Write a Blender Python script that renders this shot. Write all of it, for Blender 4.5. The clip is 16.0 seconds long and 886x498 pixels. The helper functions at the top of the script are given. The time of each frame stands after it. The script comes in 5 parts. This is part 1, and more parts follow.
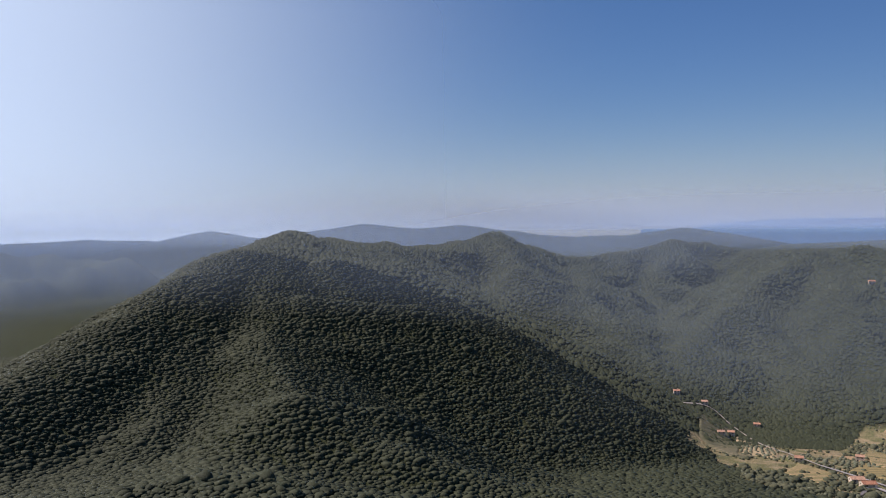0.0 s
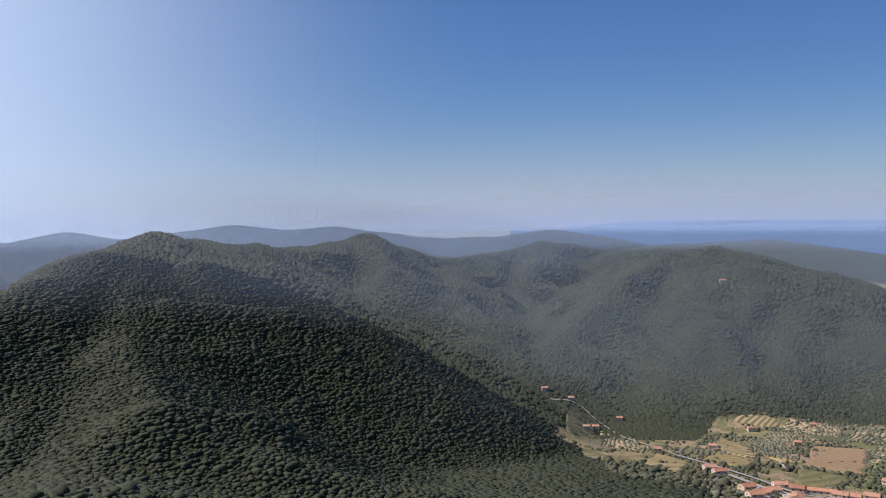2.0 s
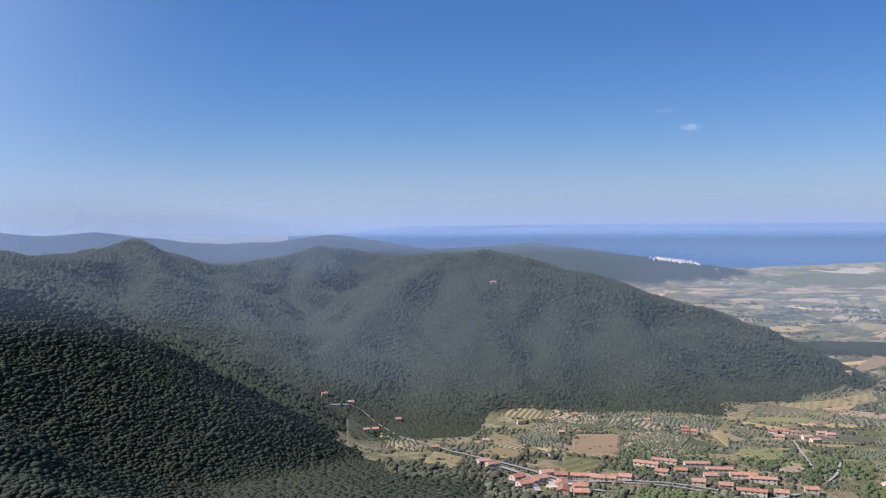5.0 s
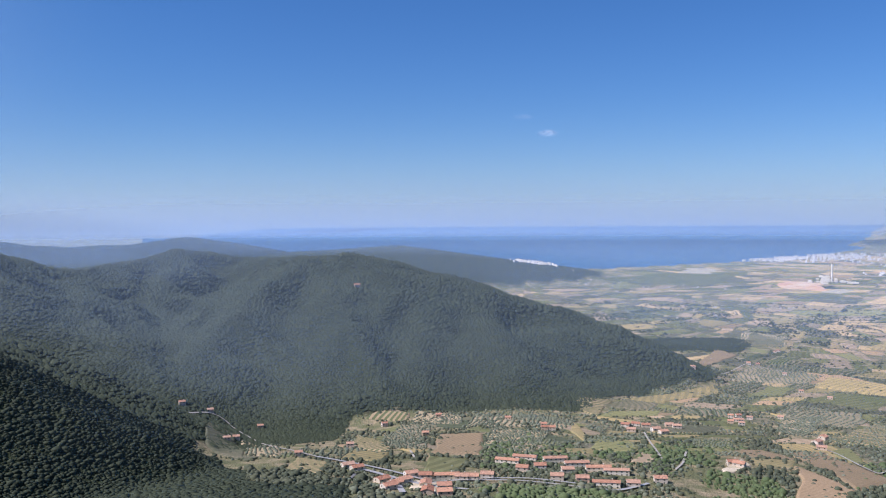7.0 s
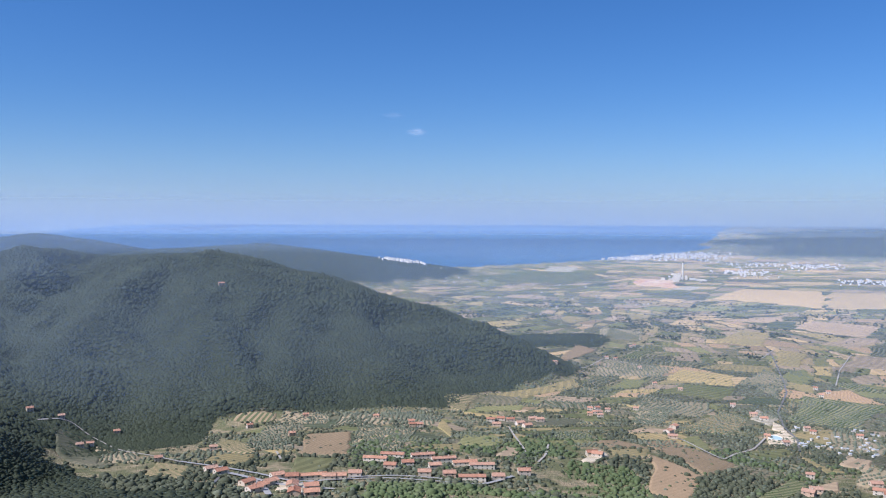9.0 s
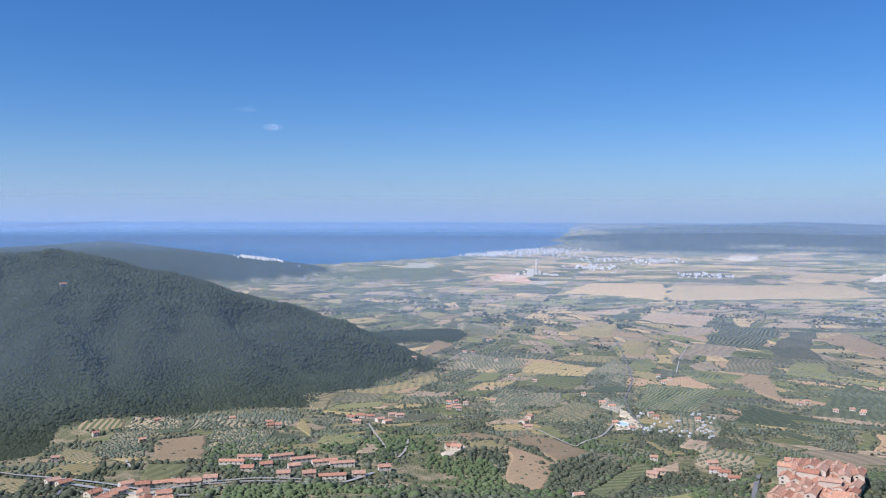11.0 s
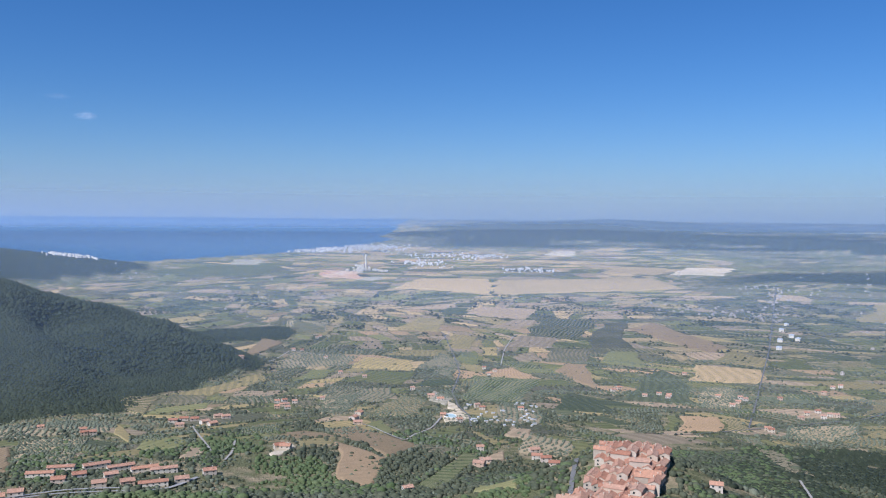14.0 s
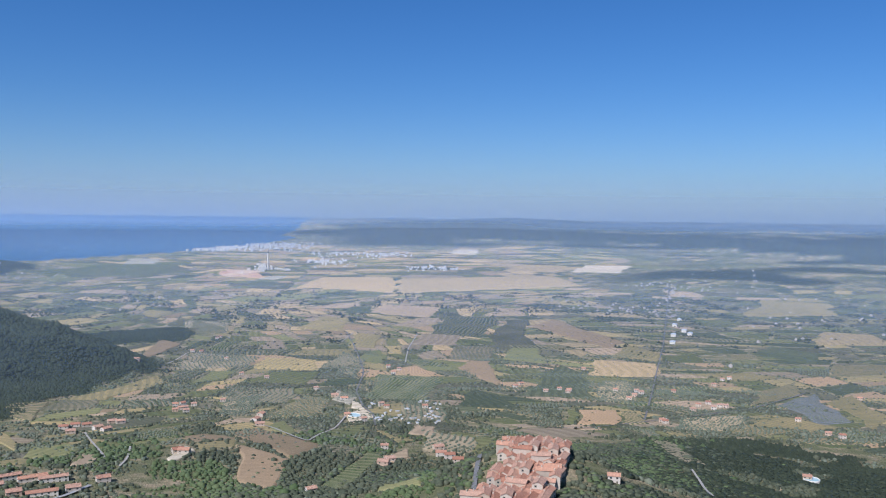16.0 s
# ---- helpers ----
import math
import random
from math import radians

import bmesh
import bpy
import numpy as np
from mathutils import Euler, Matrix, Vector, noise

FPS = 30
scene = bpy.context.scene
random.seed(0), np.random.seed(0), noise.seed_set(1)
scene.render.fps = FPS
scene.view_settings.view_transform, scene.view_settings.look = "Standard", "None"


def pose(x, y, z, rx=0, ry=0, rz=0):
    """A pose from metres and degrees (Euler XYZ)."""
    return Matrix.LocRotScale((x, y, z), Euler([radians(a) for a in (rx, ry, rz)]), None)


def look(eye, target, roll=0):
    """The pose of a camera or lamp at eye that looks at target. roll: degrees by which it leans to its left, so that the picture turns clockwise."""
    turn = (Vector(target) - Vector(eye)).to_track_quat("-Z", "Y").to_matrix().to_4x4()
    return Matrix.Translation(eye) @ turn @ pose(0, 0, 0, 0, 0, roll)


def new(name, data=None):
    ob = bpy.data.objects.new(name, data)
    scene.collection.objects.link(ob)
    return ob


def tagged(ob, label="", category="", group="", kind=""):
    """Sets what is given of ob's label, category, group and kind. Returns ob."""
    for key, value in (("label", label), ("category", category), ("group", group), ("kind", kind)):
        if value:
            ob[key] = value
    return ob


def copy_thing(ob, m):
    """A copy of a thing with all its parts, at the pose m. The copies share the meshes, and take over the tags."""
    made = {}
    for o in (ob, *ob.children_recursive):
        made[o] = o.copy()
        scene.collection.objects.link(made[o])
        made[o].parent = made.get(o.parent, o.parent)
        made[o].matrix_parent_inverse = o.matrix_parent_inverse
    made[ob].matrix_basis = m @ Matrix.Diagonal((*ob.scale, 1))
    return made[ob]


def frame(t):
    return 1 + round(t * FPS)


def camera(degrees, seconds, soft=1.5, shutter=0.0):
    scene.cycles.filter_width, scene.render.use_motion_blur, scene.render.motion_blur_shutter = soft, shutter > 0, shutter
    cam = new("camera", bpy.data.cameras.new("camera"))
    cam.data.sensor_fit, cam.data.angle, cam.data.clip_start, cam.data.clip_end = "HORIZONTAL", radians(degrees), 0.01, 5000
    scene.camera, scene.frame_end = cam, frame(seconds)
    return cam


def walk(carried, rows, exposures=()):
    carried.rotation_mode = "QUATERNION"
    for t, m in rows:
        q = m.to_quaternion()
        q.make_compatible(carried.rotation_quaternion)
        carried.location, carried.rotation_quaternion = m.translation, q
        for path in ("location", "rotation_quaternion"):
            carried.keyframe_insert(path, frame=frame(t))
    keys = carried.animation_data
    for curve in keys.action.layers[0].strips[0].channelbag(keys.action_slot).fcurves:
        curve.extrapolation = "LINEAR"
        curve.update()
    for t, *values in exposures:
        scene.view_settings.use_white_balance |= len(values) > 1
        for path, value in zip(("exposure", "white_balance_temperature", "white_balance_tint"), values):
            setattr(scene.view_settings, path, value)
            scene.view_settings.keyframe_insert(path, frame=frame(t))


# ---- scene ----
cam = camera(55.19, 16.0, soft=1.1)
EYE = Vector((0.0, 0.0, 400.0))          # hovering 400 m over the sea, turning on the spot

TURNS = (                                # seconds, yaw, pitch, roll
    (0, 37.13, -2.17, 0.67),
    (0.5, 35.53, -2.18, 0.45),
    (1, 33.46, -2.18, 0.36),
    (1.5, 30.91, -2.15, 0.66),
    (2, 28.55, -2.16, 0.43),
    (2.5, 26.11, -2.15, 0.32),
    (3, 23.55, -2.10, 0.35),
    (3.5, 20.90, -2.01, 0.57),
    (4, 18.34, -1.97, 0.56),
    (6.5, 6.85, -1.86, 0.39),
    (7, 4.47, -1.84, 0.33),
    (7.5, 2.21, -1.91, 0.31),
    (8, -0.00, -1.94, 0.13),
    (8.5, -2.20, -1.97, -0.04),
    (9, -4.37, -1.98, -0.20),
    (11.5, -16.27, -2.23, -0.17),
    (12, -18.55, -2.27, -0.22),
    (12.5, -20.63, -2.25, -0.29),
    (13, -22.25, -2.31, -0.34),
    (13.5, -23.76, -2.34, -0.45),
    (14, -25.37, -2.36, -0.52),
    (14.5, -27.02, -2.35, -0.59),
    (15, -28.79, -2.39, -0.56),
    (15.5, -30.43, -2.43, -0.68),
    (16, -31.85, -2.40, -0.70),
)
walk(cam, [(t, pose(EYE.x, EYE.y, EYE.z, 90 + pitch, roll, yaw)) for t, yaw, pitch, roll in TURNS],
     exposures=((0.0, 0.32, 6650, 25), (4.0, 0.52, 6050, 24), (9.0, 0.56, 5500, 19), (16.0, 0.30, 5350, 16)))

# ---- world and sun ----
SUN_AZ, SUN_EL = radians(111), radians(48)          # azimuth counted to the left of +Y
world = bpy.data.worlds.new("sky")
scene.world = world
world.use_nodes = True
wn = world.node_tree
sky = wn.nodes.new("ShaderNodeTexSky")
sky.sky_type, sky.sun_disc = "NISHITA", False
sky.sun_elevation, sky.sun_rotation = SUN_EL, -SUN_AZ
sky.altitude, sky.air_density, sky.dust_density, sky.ozone_density = 400, 1.0, 0.5, 8.0
rich = wn.nodes.new("ShaderNodeHueSaturation")
rich.inputs["Saturation"].default_value = 1.13
wn.links.new(sky.outputs["Color"], rich.inputs["Color"])
wn.links.new(rich.outputs["Color"], wn.nodes["Background"].inputs["Color"])
wn.nodes["Background"].inputs["Strength"].default_value = 0.067
sun = new("sun", bpy.data.lights.new("sun", "SUN"))
sun.data.energy, sun.data.angle, sun.data.color = 4.7, radians(0.53), (1.0, 0.95, 0.87)
sun_way = Vector((-math.sin(SUN_AZ) * math.cos(SUN_EL), math.cos(SUN_AZ) * math.cos(SUN_EL), math.sin(SUN_EL)))
sun.matrix_world = look(sun_way * 1000, (0, 0, 0))

# ---- plan: heights of the land ----
rng = np.random.default_rng(7)
FAR0 = 2400.0                            # beyond this the distance is drawn in towards the horizon


def spot(az, r):
    """Plan position at an azimuth (degrees left of +Y) and a distance."""
    return -math.sin(radians(az)) * r, math.cos(radians(az)) * r


def bend(x, y, z):
    """Draws everything past FAR0 in towards the viewpoint, so that the horizon lies within 4.8 km. Returns x, y, z and the scale."""
    r = np.hypot(x, y) + 1e-6
    s = np.where(r < FAR0, 1.0, (2 * FAR0 - FAR0 * FAR0 / np.maximum(r, FAR0)) / r)
    return x * s, y * s, EYE.z + (z - EYE.z) * s, s


def lattice(ix, iy, seed):
    h = (ix.astype(np.int64) * 374761393 + iy.astype(np.int64) * 668265263 + seed * 1274126177) & 0xFFFFFFFF
    h = ((h ^ (h >> 13)) * 1274126177) & 0xFFFFFFFF
    return ((h ^ (h >> 16)) & 0xFFFF) / 65535.0


def value_noise(x, y, size, seed=0):
    x, y = x / size, y / size
    ix, iy = np.floor(x), np.floor(y)
    fx, fy = x - ix, y - iy
    fx, fy = fx * fx * (3 - 2 * fx), fy * fy * (3 - 2 * fy)
    a, b = lattice(ix, iy, seed), lattice(ix + 1, iy, seed)
    c, d = lattice(ix, iy + 1, seed), lattice(ix + 1, iy + 1, seed)
    return (a * (1 - fx) + b * fx) * (1 - fy) + (c * (1 - fx) + d * fx) * fy


def stray(x, y):
    """Plan positions drawn aside a little, so that field edges and tree rows wander."""
    k = np.clip((np.hypot(x, y) - 700) / 500, 0, 1) * (1 + np.hypot(x, y) / 6000)
    dx = 26 * (value_noise(x, y, 150, 71) - 0.5) + 9 * (value_noise(x, y, 42, 72) - 0.5)
    dy = 26 * (value_noise(x, y, 150, 73) - 0.5) + 9 * (value_noise(x, y, 42, 74) - 0.5)
    return x + k * dx, y + k * dy


RIDGES = []


def ridge(slope, soft, *points):
    """A crest through points of (azimuth, distance, elevation seen from the viewpoint); the flanks fall by the slope."""
    line = []
    for az, r, el in points:
        x, y = spot(az, r)
        line.append((x, y, EYE.z + r * math.tan(radians(el))))
    for p, q in zip(line, line[1:]):
        RIDGES.append((p, q, slope, soft))


# the near wooded hill, the cone behind it and the round hill, along one crest
ridge(0.60, 40, (47.2, 1250, -1.25), (44.8, 1450, -1.6), (41, 1650, -1.95), (38.4, 1800, -2.2), (35.6, 1880, -1.85), (33.7, 1950, -1.3), (31.5, 2150, -2.2), (28.5, 2350, -2.95))
ridge(0.62, 30, (28.5, 2350, -2.95), (25.5, 2550, -2.65), (22, 2700, -1.85), (20, 2750, -2.0), (17.5, 2700, -2.45), (14, 2400, -2.4), (10.9, 2200, -2.3), (8.5, 2150, -2.75))
ridge(0.46, 35, (10.9, 2200, -2.3), (8, 2100, -2.85), (5, 2100, -3.8), (2, 2100, -4.7))
ridge(0.5, 25, (2, 2100, -4.7), (-3, 2080, -5.9), (-6.8, 2020, -7.1), (-9.5, 1980, -8.5), (-11, 1950, -9.9))
# the near hill's shoulders and spurs
ridge(0.66, 40, (47.2, 1250, -1.25), (50.7, 1150, -2.35), (54, 1050, -3.9), (58, 950, -6.4), (65.7, 800, -10.4), (73, 700, -14))
ridge(0.55, 18, (47.2, 1250, -1.3), (48.6, 1080, -4.2), (49.2, 900, -8.2), (47, 700, -12.6), (40.3, 640, -16), (30.1, 620, -18.8), (25, 640, -21))
ridge(0.55, 18, (51.5, 1120, -3.0), (54, 900, -9.0), (56.5, 740, -13.6), (59, 640, -17.5))
ridge(0.55, 18, (45, 1400, -1.9), (39.5, 1350, -5.4), (34, 1250, -8.5), (29.1, 1150, -12.0), (25, 1080, -14))
ridge(0.55, 18, (46.5, 1220, -2.4), (42.5, 1080, -7.0), (36.8, 970, -11.4), (31.2, 900, -14.8), (27, 880, -16.7))
ridge(0.5, 20, (33.7, 1950, -1.3), (32, 1750, -4.6), (29, 1600, -6.7), (26, 1500, -8.7), (23, 1380, -11.3))
ridge(0.5, 20, (41, 1650, -2.0), (37, 1600, -4.8), (34, 1550, -6.7), (31.5, 1480, -8.8))
ridge(0.46, 25, (22, 2700, -1.85), (23.5, 2300, -4.8), (22.5, 2000, -7.0), (23, 1800, -8.6))
ridge(0.46, 25, (26, 2500, -2.7), (27.5, 2150, -5.2), (26.5, 1900, -7.2))
ridge(0.46, 22, (13.5, 2250, -2.4), (16, 2000, -4.0), (18.5, 1850, -5.9), (20.7, 1650, -8.2), (21.5, 1500, -10))
ridge(0.42, 25, (9.5, 2150, -2.7), (9, 1950, -5.0), (12, 1650, -8.8), (14, 1480, -11.4))
ridge(0.42, 25, (6.5, 2120, -3.4), (5.5, 1880, -6.2), (6.5, 1620, -9.6), (7.5, 1480, -11.6))
ridge(0.42, 25, (3.5, 2100, -4.3), (1.5, 1850, -7.0), (-0.5, 1640, -9.8))
# ribs down the flanks
ridge(0.62, 9, (46.5, 1015, -5.3), (38.9, 1039, -6.2), (33.8, 1026, -8.6), (28.8, 996, -11.5), (24.5, 1005, -13.3), (22.4, 1015, -15.0))
ridge(0.62, 9, (47.8, 701, -12.1), (41.5, 717, -13.2), (36.3, 767, -15.2), (30.8, 753, -17.4))
ridge(0.62, 9, (44.8, 1149, -2.8), (39.9, 1196, -3.3), (35.6, 1202, -5.4), (31.0, 1276, -7.4), (27.0, 1232, -9.3), (23.2, 1224, -12.2))
ridge(0.62, 9, (33.4, 1878, -1.6), (31.9, 1717, -3.6), (28.4, 1777, -4.9), (25.3, 1586, -7.3), (21.9, 1369, -11.4))
ridge(0.62, 9, (18.3, 2193, -4.2), (17.9, 1794, -6.0), (15.7, 1703, -8.1), (10.4, 1464, -11.4))
ridge(0.62, 9, (12.6, 2150, -3.4), (12.0, 1900, -4.7), (10.6, 1700, -7.0), (8.6, 1520, -10.4))
# far lands: the valley and mountains, the headland, the low hills and the mountain beyond the plain
ridge(0.28, 60, (80, 3300, -1.3), (65, 3600, -1.8), (60, 3700, -2.4), (56, 4000, -3.3))
ridge(0.25, 80, (66, 8000, -1.3), (60, 8000, -1.15), (56.5, 8000, -1.25))
ridge(0.22, 80, (58, 6000, -2.2), (55, 6000, -1.5), (52.5, 6000, -0.8), (50, 6000, -1.3), (46, 6500, -1.6))
ridge(0.2, 120, (49, 10000, -1.2), (45, 10000, -0.75), (42.4, 10000, -0.4), (39, 10000, -0.75), (36, 10000, -0.55), (33, 10000, -0.95), (30, 10500, -1.35), (25, 11000, -1.35), (23, 11000, -1.1), (21.3, 11000, -0.85), (19, 11000, -1.2), (16.5, 11500, -1.75))
ridge(0.14, 60, (14, 6200, -1.9), (10, 6200, -1.75), (7.6, 6200, -1.6), (5, 6200, -2.05), (2.2, 6200, -2.7), (0.2, 6200, -3.5))
ridge(0.06, 100, (-24, 17000, -1.15), (-29, 15000, -1.0), (-34, 15000, -0.95), (-40, 14000, -1.05), (-48, 13000, -1.3), (-55, 11000, -1.6), (-62, 9000, -2.2), (-72, 8000, -2.4))
ridge(0.05, 100, (-28, 26000, -0.75), (-34, 26000, -0.35), (-36.5, 26000, -0.2), (-39, 26000, -0.3), (-46, 26000, -0.6), (-60, 26000, -0.6))

COAST_AZ = (-24, -22, -20, -17.5, -15, -10, -5.4, -3, 0, 6, 16, 19)
COAST_R = (90000, 13000, 10400, 9400, 8500, 7600, 7000, 6700, 7200, 7400, 8500, 13000)


def base_height(x, y):
    r = np.hypot(x, y)
    az = np.degrees(np.arctan2(-x, y))
    z = 12 + 420 * np.exp(-np.maximum(r, 560) / 700)
    left = np.clip((az - 35) / 20, 0, 1)
    z = z + 90 * left * left * (3 - 2 * left) * np.clip(r / 1500, 0, 1)
    # the knoll of the old hill village, and rolling ground round it
    kx, ky = spot(-38.2, 715)
    z = z + 42 * np.exp(-(((x - kx) / 95) ** 2 + ((y - ky) / 95) ** 2))
    z = z + (value_noise(x, y, 260, 3) - 0.5) * 26 * np.clip((2200 - r) / 1400, 0, 1)
    behind = np.clip((np.abs(az) - 90) / 40, 0, 1)
    return z + behind * 60


def height(x, y):
    """Height of the land, and how far it stands above the open country."""
    x, y = np.asarray(x, float), np.asarray(y, float)
    b = base_height(x, y)
    k = 7.0
    acc, crest = np.ones_like(b), np.full_like(b, 1e9)
    for (ax, ay, az_), (bx, by, bz), slope, soft in RIDGES:
        dx, dy = bx - ax, by - ay
        t = np.clip(((x - ax) * dx + (y - ay) * dy) / (dx * dx + dy * dy), 0, 1)
        d = np.hypot(x - ax - t * dx, y - ay - t * dy)
        z = az_ + t * (bz - az_) - slope * (np.sqrt(d * d + soft * soft) - soft)
        acc += np.exp(np.clip((z - b) / k, -60, 60))
        crest = np.minimum(crest, d)
    rise = k * np.log(acc)
    r = np.hypot(x, y)
    fold = 1 - np.abs(2 * value_noise(x + 0.3 * y, y, 240, 1) - 1)
    rough = (0.5 - fold) * (26 + 26 * np.clip((np.hypot(x, y) - 1200) / 500, 0, 1)) + (value_noise(x, y, 70, 2) - 0.5) * 10
    rough = rough + (0.5 - np.abs(2 * value_noise(x - 0.4 * y, y + 0.2 * x, 105, 15) - 1)) * 17
    rise = rise + rough * (1 - np.exp(-(crest / 60) ** 2)) * np.clip((rise - 15) / 60, 0, 1) * np.clip(r / 1500, 0.35, 1.6) * np.clip((4 - r / 1200), 0, 1)
    az = np.degrees(np.arctan2(-x, y))
    coast = np.interp(az, COAST_AZ, COAST_R)
    out = np.clip((r - coast) / 60, 0, 1)
    z = b + rise
    z = np.where(rise > 12, z, z * (1 - out) - 8 * out)
    drop = np.clip((az - 17) / 3, 0, 1) * np.clip(r - 12600, 0, None) * 0.25
    return z - drop, rise


def wooded(x, y, rise):
    """1 where the land is under forest, 0 in the open."""
    r = np.hypot(x, y)
    az = np.degrees(np.arctan2(-x, y))
    edge = 16 + (value_noise(x, y, 60, 5) - 0.5) * 14
    w = np.clip((rise - edge) / 4, 0, 1)
    fringe = (value_noise(x, y, 90, 6) - 0.5) * 8
    edge = np.interp(az, (9, 11, 16.5, 19.5, 22, 24.5), (0, 770, 830, 1020, 1160, 1900)) + fringe * 12
    foot = np.interp(az, (-12, -8, -4.3, 8, 10.5, 12, 20, 22), (1900, 1720, 1500, 1440, 1400, 1240, 1150, 1150)) + fringe * 8
    hill = (az > -11.8) & (az < 26) & (r < 2300)
    w = np.where(hill & (az < 21), w * np.clip((r - foot) / 20, 0, 1), w)
    w = np.maximum(w, np.where(hill, np.clip((r - foot) / 20, 0, 1), 0))
    w = np.maximum(w, np.clip((edge - r) / 25, 0, 1))
    w = np.maximum(w, np.clip((az - 50) / 3, 0, 1) * np.clip((r - 1300) / 200, 0, 1) * np.clip((np.interp(az, (50, 58), (0.72, 1.1)) - value_noise(x, y, 420, 14)) * 8, 0, 1))
    kx, ky = spot(-50, 850)
    blob = 1 - np.hypot((x - kx) / 400, (y - ky) / 300) + (value_noise(x, y, 110, 8) - 0.5) * 1.3
    holes = np.clip((value_noise(x, y, 55, 12) * 0.65 + value_noise(x, y, 22, 13) * 0.35 - 0.30) * 8, 0, 1)
    w = np.maximum(w, np.clip(blob * 6, 0, 1) * holes)
    w = np.maximum(w, np.clip((-22.5 - az) / 4, 0, 1) * np.clip((r - 9600) / 900, 0, 1) * np.clip(0.5 + (value_noise(x, y, 900, 18) - 0.4) * 4, 0, 1))
    w = np.maximum(w, np.clip((-40 - az) / 6, 0, 1) * np.clip((r - 4200) / 800, 0, 1) * np.clip((value_noise(x, y, 650, 17) - 0.52) * 7, 0, 1))
    w = np.maximum(w, np.clip((az - 9) / 3, 0, 1) * np.clip((r - 2600) / 200, 0, 1) * np.clip((48 - az) / 6, 0, 1))
    kx, ky = spot(-12.0, 2700)
    blob = 1 - np.hypot((x - kx) / 190, (y - ky) / 170) + (value_noise(x, y, 90, 9) - 0.5) * 0.5
    return np.maximum(w, np.clip(blob * 8, 0, 1))


# ---- materials ----
def material(name, rough=0.9, spec=0.2):
    m = bpy.data.materials.new(name)
    m.use_nodes = True
    nt = m.node_tree
    bsdf = nt.nodes["Principled BSDF"]
    bsdf.inputs["Roughness"].default_value = rough
    bsdf.inputs["Specular IOR Level"].default_value = spec
    return m, nt, bsdf


def noise_node(nt, vec, scale, detail=4, rough=0.6):
    n = nt.nodes.new("ShaderNodeTexNoise")
    n.inputs["Scale"].default_value, n.inputs["Detail"].default_value, n.inputs["Roughness"].default_value = scale, detail, rough
    nt.links.new(vec, n.inputs["Vector"])
    return n.outputs["Fac"]


def ramp(nt, fac, *stops):
    n = nt.nodes.new("ShaderNodeValToRGB")
    while len(n.color_ramp.elements) < len(stops):
        n.color_ramp.elements.new(0.5)
    for e, (pos, col) in zip(n.color_ramp.elements, stops):
        e.position, e.color = pos, (*col, 1)
    nt.links.new(fac, n.inputs["Fac"])
    return n.outputs["Color"]


def blend(nt, fac, a, b, mode="MIX"):
    n = nt.nodes.new("ShaderNodeMix")
    n.data_type, n.blend_type = "RGBA", mode
    for sock, val in ((n.inputs["Factor"], fac), (n.inputs[6], a), (n.inputs[7], b)):
        if isinstance(val, bpy.types.NodeSocket):
            nt.links.new(val, sock)
        elif isinstance(val, (int, float)):
            sock.default_value = val
        else:
            sock.default_value = (*val, 1)
    return n.outputs[2]


def bump(nt, bsdf, fac, strength, distance):
    n = nt.nodes.new("ShaderNodeBump")
    n.inputs["Strength"].default_value, n.inputs["Distance"].default_value = strength, distance
    nt.links.new(fac, n.inputs["Height"])
    nt.links.new(n.outputs["Normal"], bsdf.inputs["Normal"])


def place(nt):
    return nt.nodes.new("ShaderNodeNewGeometry").outputs["Position"]


def leaf_material(name, dark, light, hue):
    m, nt, bsdf = material(name, 0.75, 0.15)
    isl = nt.nodes.new("ShaderNodeNewGeometry")
    c = ramp(nt, isl.outputs["Random Per Island"], (0.0, dark), (0.55, light), (1.0, hue))
    big = noise_node(nt, isl.outputs["Position"], 0.012, 3)
    c = blend(nt, ramp(nt, big, (0.35, (0, 0, 0)), (0.65, (0.55, 0.55, 0.55))), c, hue, "MIX")
    fine = noise_node(nt, isl.outputs["Position"], 0.9, 5, 0.7)
    c = blend(nt, 0.6, c, ramp(nt, fine, (0.3, (0.45, 0.45, 0.45)), (0.7, (1.4, 1.4, 1.35))), "MULTIPLY")
    nt.links.new(c, bsdf.inputs["Base Color"])
    bump(nt, bsdf, fine, 0.4, 0.8)
    return m


M_OAK = leaf_material("oak_leaves", (0.026, 0.033, 0.018), (0.036, 0.045, 0.024), (0.050, 0.058, 0.031))
M_OLIVE = leaf_material("olive_leaves", (0.09, 0.105, 0.065), (0.14, 0.155, 0.10), (0.17, 0.175, 0.115))
M_COPSE = leaf_material("copse_leaves", (0.050, 0.058, 0.034), (0.075, 0.084, 0.048), (0.105, 0.108, 0.064))
M_GREEN = leaf_material("fresh_leaves", (0.065, 0.09, 0.034), (0.09, 0.12, 0.046), (0.12, 0.142, 0.062))


